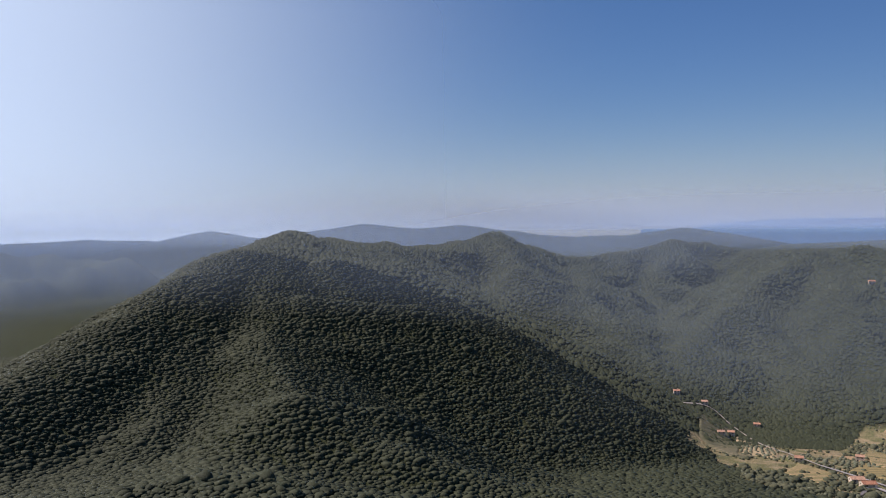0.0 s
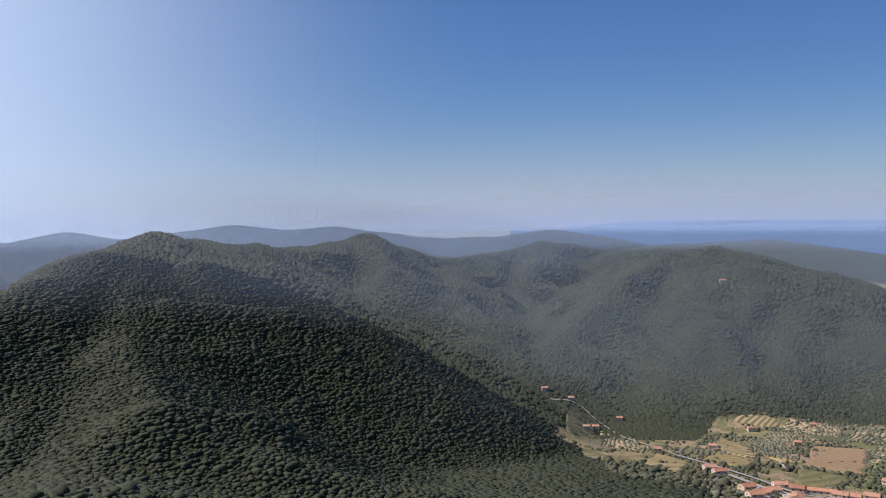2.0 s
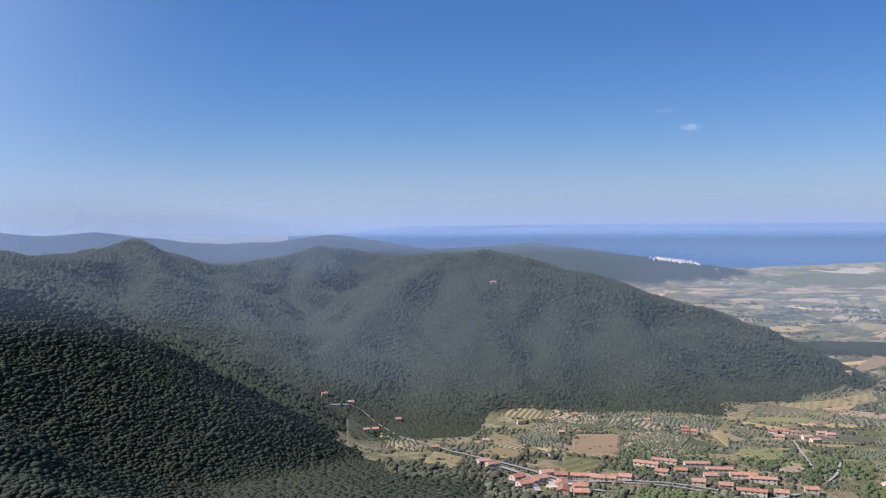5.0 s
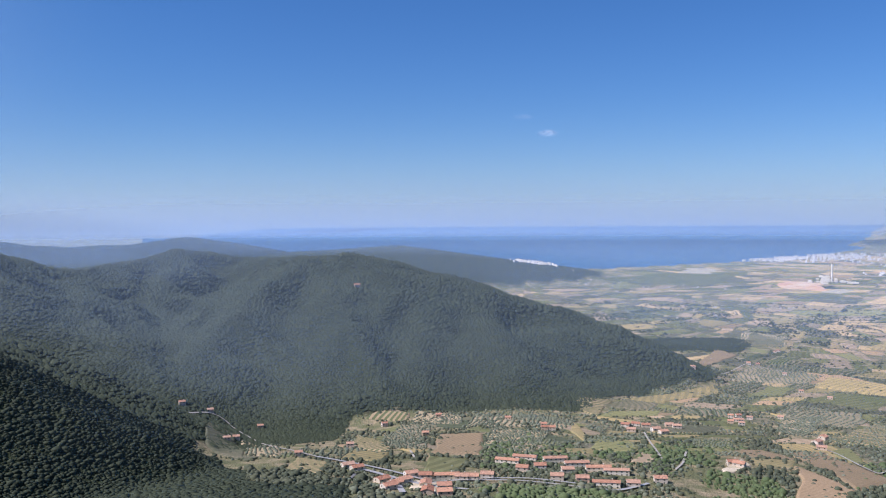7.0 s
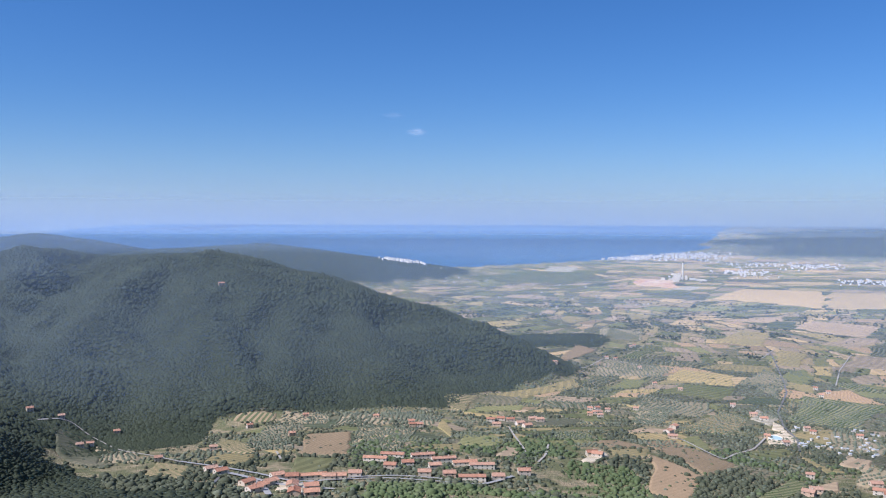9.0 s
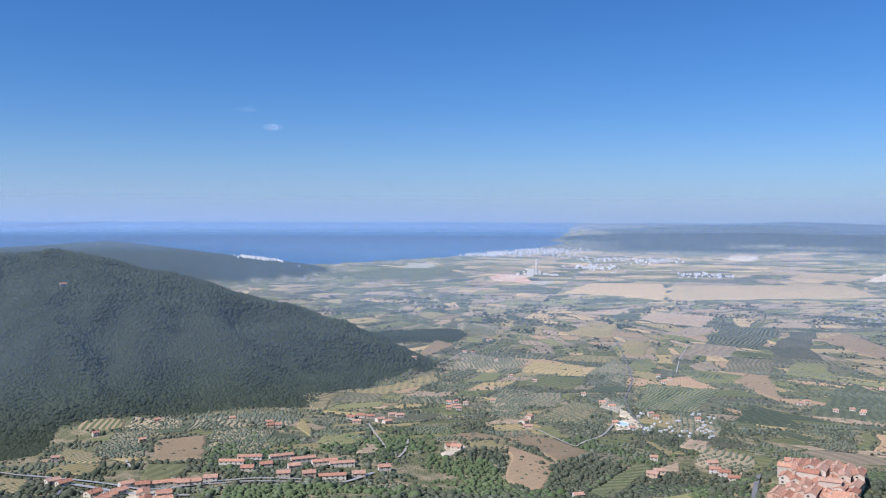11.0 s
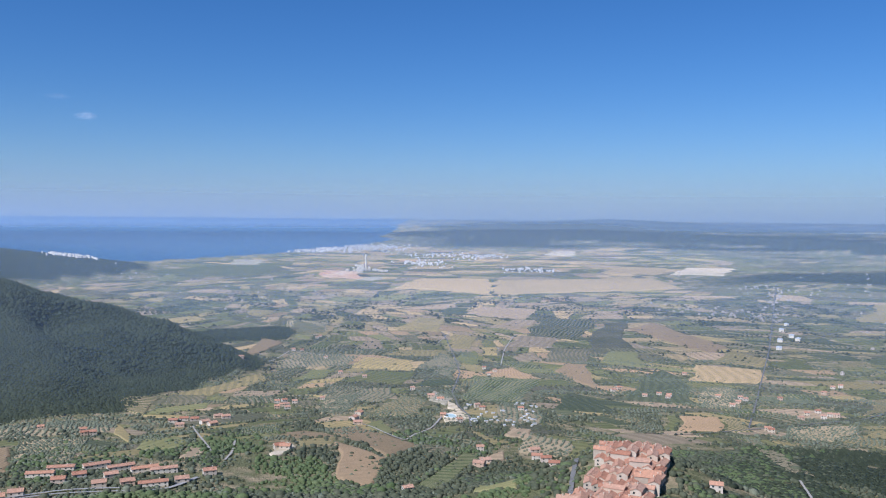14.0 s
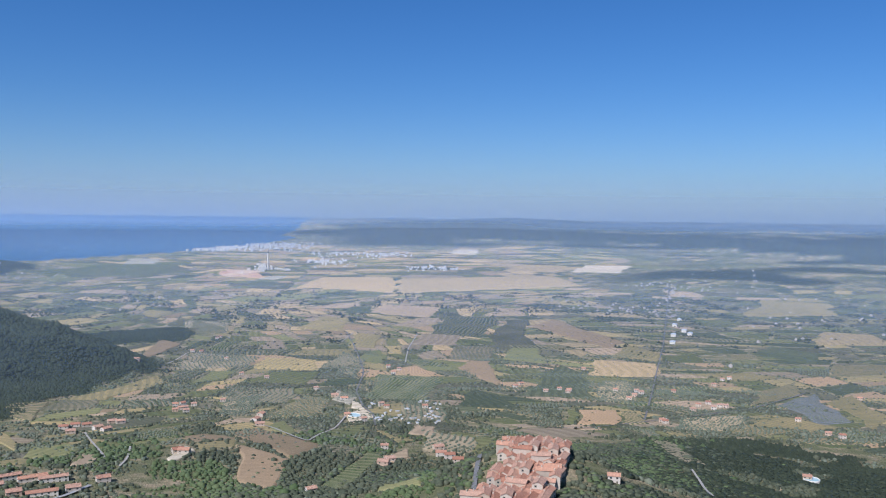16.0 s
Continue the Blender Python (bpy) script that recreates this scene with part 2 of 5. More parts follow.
def ground_material():
    m, nt, bsdf = material("land", 0.95, 0.1)
    pos = place(nt)
    att = nt.nodes.new("ShaderNodeAttribute")
    att.attribute_name = "wood"
    a, b, c = noise_node(nt, pos, 0.006, 5), noise_node(nt, pos, 0.03, 6, 0.65), noise_node(nt, pos, 0.25, 5, 0.7)
    dry = ramp(nt, a, (0.3, (0.30, 0.24, 0.135)), (0.5, (0.37, 0.285, 0.17)), (0.7, (0.26, 0.225, 0.125)))
    scrub = ramp(nt, b, (0.38, (0, 0, 0)), (0.56, (1, 1, 1)))
    open_ = blend(nt, scrub, dry, (0.15, 0.15, 0.07))
    woods = ramp(nt, c, (0.3, (0.018, 0.023, 0.011)), (0.7, (0.056, 0.066, 0.030)))
    col = blend(nt, att.outputs["Fac"], open_, woods)
    col = blend(nt, 0.5, col, ramp(nt, c, (0.3, (0.6, 0.6, 0.6)), (0.7, (1.25, 1.25, 1.25))), "MULTIPLY")
    nt.links.new(col, bsdf.inputs["Base Color"])
    bump(nt, bsdf, c, 1.0, 3.0)
    return m


def sea_material():
    m, nt, bsdf = material("sea_water", 0.32, 0.5)
    n = noise_node(nt, place(nt), 0.004, 4)
    nt.links.new(ramp(nt, n, (0.3, (0.016, 0.075, 0.15)), (0.7, (0.022, 0.095, 0.18))), bsdf.inputs["Base Color"])
    bump(nt, bsdf, noise_node(nt, place(nt), 0.12, 3), 0.25, 1.0)
    return m


# ---- mesh helpers ----
def mesh_from(name, verts, faces, mat, uv=None):
    """A mesh from arrays: verts (n, 3), faces (m, 3 or 4)."""
    verts, faces = np.asarray(verts, np.float32), np.asarray(faces, np.int32)
    me = bpy.data.meshes.new(name)
    k = faces.shape[1]
    me.vertices.add(len(verts))
    me.vertices.foreach_set("co", verts.ravel())
    me.loops.add(faces.size)
    me.loops.foreach_set("vertex_index", faces.ravel())
    me.polygons.add(len(faces))
    me.polygons.foreach_set("loop_start", np.arange(0, faces.size, k, dtype=np.int32))
    me.polygons.foreach_set("loop_total", np.full(len(faces), k, np.int32))
    if uv is not None:
        layer = me.uv_layers.new(name="UVMap")
        layer.data.foreach_set("uv", np.asarray(uv, np.float32)[faces.ravel()].ravel())
    me.materials.append(mat)
    me.update(calc_edges=True)
    return me


def smooth(me):
    me.polygons.foreach_set("use_smooth", np.ones(len(me.polygons), bool))
    return me


# ---- the land: one sheet out to the horizon ----
AZ = np.radians(np.concatenate([np.arange(-180, -78, 3.0), np.arange(-78, 84, 0.3), np.arange(84, 180.1, 3.0)]))
RAD = np.concatenate([np.geomspace(0.5, 300, 28)[:-1], np.geomspace(300, 3200, 190)[:-1], np.geomspace(3200, 60000, 80)])
ga, gr = np.meshgrid(AZ, RAD, indexing="ij")
gx, gy = -np.sin(ga) * gr, np.cos(ga) * gr
gz, grise = height(gx, gy)
gw = wooded(gx, gy, grise)
bx, by, bz, _ = bend(gx, gy, gz)
nA, nR = gx.shape
idx = np.arange(nA * nR).reshape(nA, nR)
quads = np.stack([idx[:-1, :-1], idx[1:, :-1], idx[1:, 1:], idx[:-1, 1:]], -1).reshape(-1, 4)[:, ::-1]
land_mesh = smooth(mesh_from("ground", np.stack([bx, by, bz], -1).reshape(-1, 3), quads, ground_material()))
att = land_mesh.attributes.new("wood", "FLOAT", "POINT")
att.data.foreach_set("value", gw.ravel().astype(np.float32))
tagged(new("ground", land_mesh), "dry summer farmland plain and wooded hills reaching the sea", "ground", kind="structure")

# elevation of the land's own skyline, to leave out trees that stand behind it
gel = np.maximum.accumulate((gz - EYE.z) / gr, axis=1)


def in_view(x, y, z):
    """False for what lies well behind a nearer crest."""
    r = np.hypot(x, y)
    az = np.arctan2(-x, y)
    ia = np.clip(np.searchsorted(AZ, az), 0, nA - 1)
    ir = np.clip(np.searchsorted(RAD, r) - 3, 0, nR - 1)
    return ((z + 9 - EYE.z) / r >= gel[ia, ir]) & (az > radians(-75)) & (az < radians(80))


# ---- the sea ----
SEA_END = 64000.0
sa = np.radians(np.arange(-30, 24.1, 0.5))
sr = np.geomspace(5600, SEA_END, 90)
ma, mr = np.meshgrid(sa, sr, indexing="ij")
mr = np.minimum(mr, np.interp(np.degrees(ma), (14, 21), (SEA_END, 24000)))
sx, sy, sz, _ = bend(-np.sin(ma) * mr, np.cos(ma) * mr, np.zeros_like(ma))
ii = np.arange(ma.size).reshape(ma.shape)
sq = np.stack([ii[:-1, :-1], ii[1:, :-1], ii[1:, 1:], ii[:-1, 1:]], -1).reshape(-1, 4)[:, ::-1]
tagged(new("water", smooth(mesh_from("water", np.stack([sx, sy, sz], -1).reshape(-1, 3), sq, sea_material()))), "calm deep blue sea under light haze", "sea", kind="structure")


# ---- trees in the mass ----
def ico(sub, seed, squash):
    bm = bmesh.new()
    bmesh.ops.create_icosphere(bm, subdivisions=sub, radius=1.0)
    r = np.random.default_rng(seed)
    lumps = r.normal(size=(5, 3))
    lumps /= np.linalg.norm(lumps, axis=1)[:, None]
    v = np.array([p.co for p in bm.verts])
    g = 0.74 + 0.42 * np.max(np.clip(v @ lumps.T, 0, 1) ** 3, axis=1) + r.uniform(-0.09, 0.09, len(v))
    v = v * g[:, None] * np.array([1, 1, squash])
    f = np.array([[q.index for q in p.verts] for p in bm.faces])
    bm.free()
    return v, f


def tuft(seed):
    """A far crown of few faces: a tip and a ring, open below."""
    r = np.random.default_rng(seed)
    a = np.arange(5) * 2 * np.pi / 5 + r.uniform(-0.3, 0.3, 5)
    v = np.vstack([np.stack([np.cos(a), np.sin(a), np.full(5, -0.4)], -1) * r.uniform(0.85, 1.2, (5, 1)), [(r.uniform(-0.2, 0.2), r.uniform(-0.2, 0.2), 0.5)]])
    return v, np.array([(i, (i + 1) % 5, 5) for i in range(5)])


def bush(seed):
    """A crown of two rings and a tip, open below."""
    r = np.random.default_rng(seed)
    a = np.arange(5) * 2 * np.pi / 5
    low = np.stack([np.cos(a), np.sin(a), np.full(5, -0.75)], -1) * r.uniform(0.8, 1.0, (5, 1))
    mid = np.stack([np.cos(a + 0.6), np.sin(a + 0.6), np.full(5, 0.25)], -1) * r.uniform(0.8, 1.15, (5, 1))
    v = np.vstack([low, mid, [(r.uniform(-0.2, 0.2), r.uniform(-0.2, 0.2), 0.72)]])
    f = [(i, (i + 1) % 5, 5 + i) for i in range(5)] + [((i + 1) % 5, 5 + (i + 1) % 5, 5 + i) for i in range(5)] + [(5 + i, 5 + (i + 1) % 5, 10) for i in range(5)]
    return v, np.array(f)


def crowns(name, x, y, z, size, sub, mat, label, category, group="", sink=0.3, flat=1.0):
    """Many crowns in one mesh: a lumpy head on each spot, turned and scaled by chance."""
    n = len(x)
    x, y, z, s = bend(x, y, z)
    size = size * s
    kinds = [(tuft(11 + k), bush(11 + k), ico(2, 11 + k, q))[sub] for k, q in enumerate((0.9, 1.05, 0.8, 1.2))]
    which = rng.integers(0, len(kinds), n)
    vs, fs, at = [], [], 0
    for k, (v, f) in enumerate(kinds):
        m = np.nonzero(which == k)[0]
        if not len(m):
            continue
        a = rng.uniform(0, 2 * np.pi, len(m))
        sc = size[m] * 0.5
        st = rng.uniform(0.85, 1.15, (len(m), 3))
        vx = (v[None, :, 0] * np.cos(a)[:, None] - v[None, :, 1] * np.sin(a)[:, None]) * (sc * st[:, 0])[:, None] + x[m][:, None]
        vy = (v[None, :, 0] * np.sin(a)[:, None] + v[None, :, 1] * np.cos(a)[:, None]) * (sc * st[:, 1])[:, None] + y[m][:, None]
        vz = v[None, :, 2] * (sc * st[:, 2])[:, None] * flat + (z[m] + size[m] * sink)[:, None]
        vs.append(np.stack([vx, vy, vz], -1).reshape(-1, 3))
        fs.append((f[None] + (at + np.arange(len(m)) * len(v))[:, None, None]).reshape(-1, 3))
        at += len(m) * len(v)
    me = mesh_from(name, np.concatenate(vs), np.concatenate(fs), mat)
    smooth(me)
    return tagged(new(name, me), label, category, group, "stuff")


def scatter(r0, r1, a0, a1, gap):
    """Jittered points between two distances and two azimuths, about gap apart."""
    xs = np.arange(-r1, r1, gap)
    px, py = np.meshgrid(xs, np.arange(-r1 * 0.4, r1, gap))
    px = px.ravel() + rng.uniform(-0.75, 0.75, px.size) * gap
    py = py.ravel() + rng.uniform(-0.75, 0.75, py.size) * gap
    r, az = np.hypot(px, py), np.degrees(np.arctan2(-px, py))
    k = (r > r0) & (r <= r1) & (az > a0) & (az < a1)
    return px[k], py[k]


# ---- haze: thin see-through sheets between the ridges, far apart, imitating lit air ----
def haze_sheet_material(name, tint, forward):
    """A sheet imitating lit air: part clear, part scattering; forward is how much of the scattered light passes on."""
    m = bpy.data.materials.new(name)
    m.use_nodes = True
    nt = m.node_tree
    nt.nodes.remove(nt.nodes["Principled BSDF"])
    out = nt.nodes["Material Output"]
    dens = nt.nodes.new("ShaderNodeAttribute")
    dens.attribute_name = "veil"
    clear, front, back = nt.nodes.new("ShaderNodeBsdfTransparent"), nt.nodes.new("ShaderNodeBsdfDiffuse"), nt.nodes.new("ShaderNodeBsdfTranslucent")
    both, mix = nt.nodes.new("ShaderNodeMixShader"), nt.nodes.new("ShaderNodeMixShader")
    front.inputs["Color"].default_value = back.inputs["Color"].default_value = (*tint, 1)
    both.inputs["Fac"].default_value = forward
    nt.links.new(front.outputs[0], both.inputs[1])
    nt.links.new(back.outputs[0], both.inputs[2])
    nt.links.new(dens.outputs["Fac"], mix.inputs["Fac"])
    nt.links.new(clear.outputs[0], mix.inputs[1])
    nt.links.new(both.outputs[0], mix.inputs[2])
    nt.links.new(mix.outputs[0], out.inputs["Surface"])
    return m


M_HAZE_SHEET = haze_sheet_material("haze", (0.53, 0.72, 1.0), 0.5)
# for the added sheet that brightens the sky towards the sun
M_GLOW_SHEET = haze_sheet_material("sunward_glow_sheet", (0.66, 0.85, 1.0), 0.95)


def unbend(x, y):
    """The plan position of a place drawn in by bend()."""
    q = np.hypot(x, y) + 1e-6
    r = np.where(q < FAR0, q, FAR0 * FAR0 / np.maximum(2 * FAR0 - q, 60))
    return x * r / q, y * r / q


def ease(v):
    v = np.clip(v, 0, 1)
    return v * v * (3 - 2 * v)


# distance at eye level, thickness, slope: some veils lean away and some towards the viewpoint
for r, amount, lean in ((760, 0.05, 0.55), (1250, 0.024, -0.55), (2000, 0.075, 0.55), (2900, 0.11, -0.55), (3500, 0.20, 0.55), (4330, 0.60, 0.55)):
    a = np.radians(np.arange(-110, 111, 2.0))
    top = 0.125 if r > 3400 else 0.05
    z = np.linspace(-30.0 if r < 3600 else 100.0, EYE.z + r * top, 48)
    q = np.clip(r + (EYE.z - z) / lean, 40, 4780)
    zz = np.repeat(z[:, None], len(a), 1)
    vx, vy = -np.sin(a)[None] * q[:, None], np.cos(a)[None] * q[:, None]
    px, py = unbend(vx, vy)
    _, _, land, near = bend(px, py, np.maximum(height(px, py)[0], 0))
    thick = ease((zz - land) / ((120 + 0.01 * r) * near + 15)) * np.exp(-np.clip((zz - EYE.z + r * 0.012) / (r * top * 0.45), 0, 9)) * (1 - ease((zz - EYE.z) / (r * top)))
    # sheet opacity shifts with azimuth to set how bright the air looks
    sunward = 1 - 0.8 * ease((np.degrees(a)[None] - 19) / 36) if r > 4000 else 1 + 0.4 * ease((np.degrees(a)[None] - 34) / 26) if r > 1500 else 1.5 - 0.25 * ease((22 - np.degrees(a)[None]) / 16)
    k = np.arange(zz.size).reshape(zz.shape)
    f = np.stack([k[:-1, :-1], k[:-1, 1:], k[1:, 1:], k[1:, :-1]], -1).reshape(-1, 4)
    me = smooth(mesh_from("haze", np.stack([vx, vy, zz], -1).reshape(-1, 3), f, M_HAZE_SHEET))
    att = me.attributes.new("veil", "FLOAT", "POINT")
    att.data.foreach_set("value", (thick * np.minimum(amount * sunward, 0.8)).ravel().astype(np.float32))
    tagged(new("haze", me), "thin bluish see-through sheet imitating summer haze over the land", "haze", kind="structure")


# added sheet behind the mountains, imitating the sky's glow on the sun's side
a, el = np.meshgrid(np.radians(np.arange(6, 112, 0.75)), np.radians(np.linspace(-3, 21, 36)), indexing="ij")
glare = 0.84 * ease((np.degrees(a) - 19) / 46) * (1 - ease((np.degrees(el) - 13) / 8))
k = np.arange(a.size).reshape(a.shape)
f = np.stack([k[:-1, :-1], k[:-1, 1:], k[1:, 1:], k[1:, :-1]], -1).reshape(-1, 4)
me = smooth(mesh_from("haze", np.stack([-np.sin(a) * 4620, np.cos(a) * 4620, EYE.z + np.tan(el) * 4620], -1).reshape(-1, 3), f, M_GLOW_SHEET))
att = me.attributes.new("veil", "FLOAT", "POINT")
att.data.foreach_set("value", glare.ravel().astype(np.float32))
tagged(new("haze", me), "pale see-through sheet imitating the sky's hazy glow towards the sun", "haze", kind="structure")


# ---- fields ----
def crop_material(name, a, b, row, gap, patchy):
    """A field's surface: two colours in patches, with rows of the colour row every gap metres along the field."""
    m, nt, bsdf = material(name, 0.95, 0.1)
    pos = place(nt)
    oi = nt.nodes.new("ShaderNodeObjectInfo")
    big, fine = noise_node(nt, pos, 0.012, 5, 0.65), noise_node(nt, pos, 0.35, 5, 0.75)
    c = blend(nt, ramp(nt, big, (0.5 - patchy, (0, 0, 0)), (0.5 + patchy, (1, 1, 1))), a, b)
    if gap:
        strong = 1.0 if name in ("terrace", "vines", "orchard") else 0.75
        uv = nt.nodes.new("ShaderNodeUVMap")
        w = nt.nodes.new("ShaderNodeTexWave")
        w.bands_direction = "X"
        w.inputs["Scale"].default_value, w.inputs["Distortion"].default_value, w.inputs["Detail Scale"].default_value = 0.314 / gap, 1.2, 0.4
        w.inputs["Detail"].default_value = 3
        nt.links.new(uv.outputs["UV"], w.inputs["Vector"])
        c = blend(nt, ramp(nt, w.outputs["Fac"], (0.40, (0, 0, 0)), (0.55, (strong, strong, strong))), c, row)
    c = blend(nt, 0.55, c, ramp(nt, fine, (0.3, (0.55, 0.55, 0.55)), (0.7, (1.35, 1.35, 1.35))), "MULTIPLY")
    c = blend(nt, 0.8, c, ramp(nt, oi.outputs["Random"], (0.0, (0.70, 0.73, 0.70)), (0.5, (1.02, 1.0, 0.95)), (1.0, (1.36, 1.26, 1.12))), "MULTIPLY")
    nt.links.new(c, bsdf.inputs["Base Color"])
    bump(nt, bsdf, fine, 0.6, 0.6)
    return m


CROPS = {
    "stubble": (crop_material("stubble", (0.46, 0.335, 0.18), (0.38, 0.28, 0.15), (0.33, 0.25, 0.13), 26, 0.2), "pale dry stubble field in summer"),
    "straw": (crop_material("straw", (0.37, 0.28, 0.13), (0.28, 0.23, 0.11), (0.24, 0.20, 0.10), 14, 0.12), "yellow straw-coloured mown field"),
    "fallow": (crop_material("fallow", (0.37, 0.28, 0.185), (0.30, 0.235, 0.15), (0.26, 0.20, 0.13), 22, 0.2), "bare pinkish fallow field"),
    "ploughed": (crop_material("ploughed", (0.40, 0.275, 0.16), (0.33, 0.235, 0.135), (0.29, 0.205, 0.12), 6, 0.2), "ploughed ochre earth field"),
    "crop": (crop_material("crop", (0.095, 0.11, 0.06), (0.125, 0.13, 0.075), (0.075, 0.088, 0.05), 15, 0.1), "dark green irrigated crop field"),
    "grass": (crop_material("grass", (0.14, 0.155, 0.065), (0.19, 0.18, 0.085), (0.12, 0.12, 0.055), 18, 0.12), "dull green grass field"),
    "meadow": (crop_material("meadow", (0.195, 0.195, 0.085), (0.235, 0.22, 0.105), (0.175, 0.175, 0.075), 14, 0.2), "bright yellow-green meadow"),
    "scrub": (crop_material("scrub", (0.12, 0.12, 0.075), (0.19, 0.165, 0.11), (0.10, 0.10, 0.06), 11, 0.1), "grey-green scrubby pasture"),
    "terrace": (crop_material("terrace", (0.36, 0.27, 0.16), (0.29, 0.22, 0.12), (0.12, 0.13, 0.06), 9, 0.2), "terraced dry earth planted in rows"),
    "vines": (crop_material("vines", (0.26, 0.23, 0.13), (0.20, 0.20, 0.10), (0.07, 0.095, 0.035), 8, 0.2), "vineyard with green rows on dry earth"),
    "orchard": (crop_material("orchard", (0.24, 0.20, 0.13), (0.17, 0.16, 0.09), (0.075, 0.085, 0.045), 13, 0.2), "orchard block in dark rows"),
    "soil": (crop_material("soil", (0.55, 0.33, 0.20), (0.62, 0.48, 0.34), (0.5, 0.3, 0.2), 0, 0.1), "bare reddish spoil ground beside the works"),
    "pale": (crop_material("pale", (0.52, 0.45, 0.34), (0.45, 0.38, 0.27), (0.38, 0.32, 0.22), 28, 0.2), "pale sandy bare field"),
    "grove": (crop_material("grove_soil", (0.38, 0.30, 0.19), (0.28, 0.235, 0.14), (0.3, 0.25, 0.15), 0, 0.15), "pale dry soil under olive trees"),
    "plastic": (crop_material("plastic", (0.16, 0.17, 0.16), (0.20, 0.20, 0.18), (0.10, 0.11, 0.09), 9, 0.2), "grey-blue field under plastic covers"),
}
QUADS = []


def drape(name, corners, lift, mat, cells):
    """A sheet over the land between four corners, with metres in its UV map."""
    c = np.array(corners, float)
    u, v = np.meshgrid(np.linspace(0, 1, cells + 1), np.linspace(0, 1, cells + 1), indexing="ij")
    p = ((1 - u) * (1 - v))[..., None] * c[0] + (u * (1 - v))[..., None] * c[3] + (u * v)[..., None] * c[2] + ((1 - u) * v)[..., None] * c[1]
    x, y = p[..., 0].ravel(), p[..., 1].ravel()
    wx, wy = stray(x, y)
    z, _ = height(wx, wy)
    rim = ((u == 0) | (u == 1) | (v == 0) | (v == 1)).ravel()      # the edges sink into the land
    x2, y2, z2, _ = bend(wx, wy, z + np.where(rim, -0.25, lift))
    e = c[3] - c[0]
    e /= np.hypot(*e) + 1e-6
    uv = np.stack([(x - c[0, 0]) * e[0] + (y - c[0, 1]) * e[1], -(x - c[0, 0]) * e[1] + (y - c[0, 1]) * e[0]], -1)
    k = np.arange((cells + 1) ** 2).reshape(cells + 1, cells + 1)
    q = np.stack([k[:-1, :-1], k[:-1, 1:], k[1:, 1:], k[1:, :-1]], -1).reshape(-1, 4)
    a, b = c[1] - c[0], c[3] - c[0]
    if a[0] * b[1] - a[1] * b[0] < 0:
        q = q[:, ::-1]
    return smooth(mesh_from(name, np.stack([x2, y2, z2], -1), q, mat, uv))


def field(kind, *corners):
    """A field by its four corners, as azimuth and distance."""
    c = [spot(az, r) for az, r in corners]
    far = max(r for _, r in corners)
    QUADS.append(np.array(c))
    mat, label = CROPS[kind]
    return tagged(new("field", drape("field", c, 1.1 + 0.0005 * far, mat, 24)), label, "field", kind="structure")


def inside(x, y, quad, grow=0.0):
    mid = quad.mean(0)
    q = quad + (quad - mid) * grow
    sign = None
    ok = np.ones(len(x), bool)
    area = sum(q[i][0] * q[(i + 1) % 4][1] - q[(i + 1) % 4][0] * q[i][1] for i in range(4))
    for i in range(4):
        a, b = q[i], q[(i + 1) % 4]
        ok &= ((b[0] - a[0]) * (y - a[1]) - (b[1] - a[1]) * (x - a[0])) * (1 if area > 0 else -1) >= 0
    return ok


CLEAR = []                               # tracks and yards that stay free of trees: x, y, radius
GROVES = []
LANES = []                               # lines of trees beside paved roads


def grove(gap, *corners):
    c = [spot(az, r) for az, r in corners]
    GROVES.append((gap, np.array(c)))
    mat, label = CROPS["grove"]
    tagged(new("field", drape("field", c, 0.8 + 0.0004 * max(r for _, r in corners), mat, 22)), label, "field", kind="structure")


def glade(kind, thin, *corners):
    """An opening in the forest, with a few trees left."""
    field(kind, *corners)
    q = QUADS[-1]
    lo, hi = q.min(0), q.max(0)
    px, py = (v.ravel() for v in np.meshgrid(np.arange(lo[0], hi[0], 5), np.arange(lo[1], hi[1], 5)))
    k = inside(px, py, q) & (value_noise(px, py, 14, 61) > thin)
    CLEAR.extend(zip(px[k], py[k], np.full(k.sum(), 4.5)))


M_TRACK, nt_, b_ = material("track", 0.95, 0.1)
nt_.links.new(ramp(nt_, noise_node(nt_, place(nt_), 0.2, 4), (0.3, (0.30, 0.27, 0.22)), (0.7, (0.42, 0.38, 0.32))), b_.inputs["Base Color"])


M_PAVED, nt_, b_ = material("worn_asphalt", 0.9, 0.2)
nt_.links.new(ramp(nt_, noise_node(nt_, place(nt_), 0.3, 4), (0.3, (0.12, 0.115, 0.105)), (0.7, (0.19, 0.18, 0.165))), b_.inputs["Base Color"])


M_STREET, nt_, b_ = material("pale_street", 0.9, 0.2)
nt_.links.new(ramp(nt_, noise_node(nt_, place(nt_), 0.25, 5), (0.3, (0.27, 0.255, 0.23)), (0.7, (0.38, 0.36, 0.33))), b_.inputs["Base Color"])


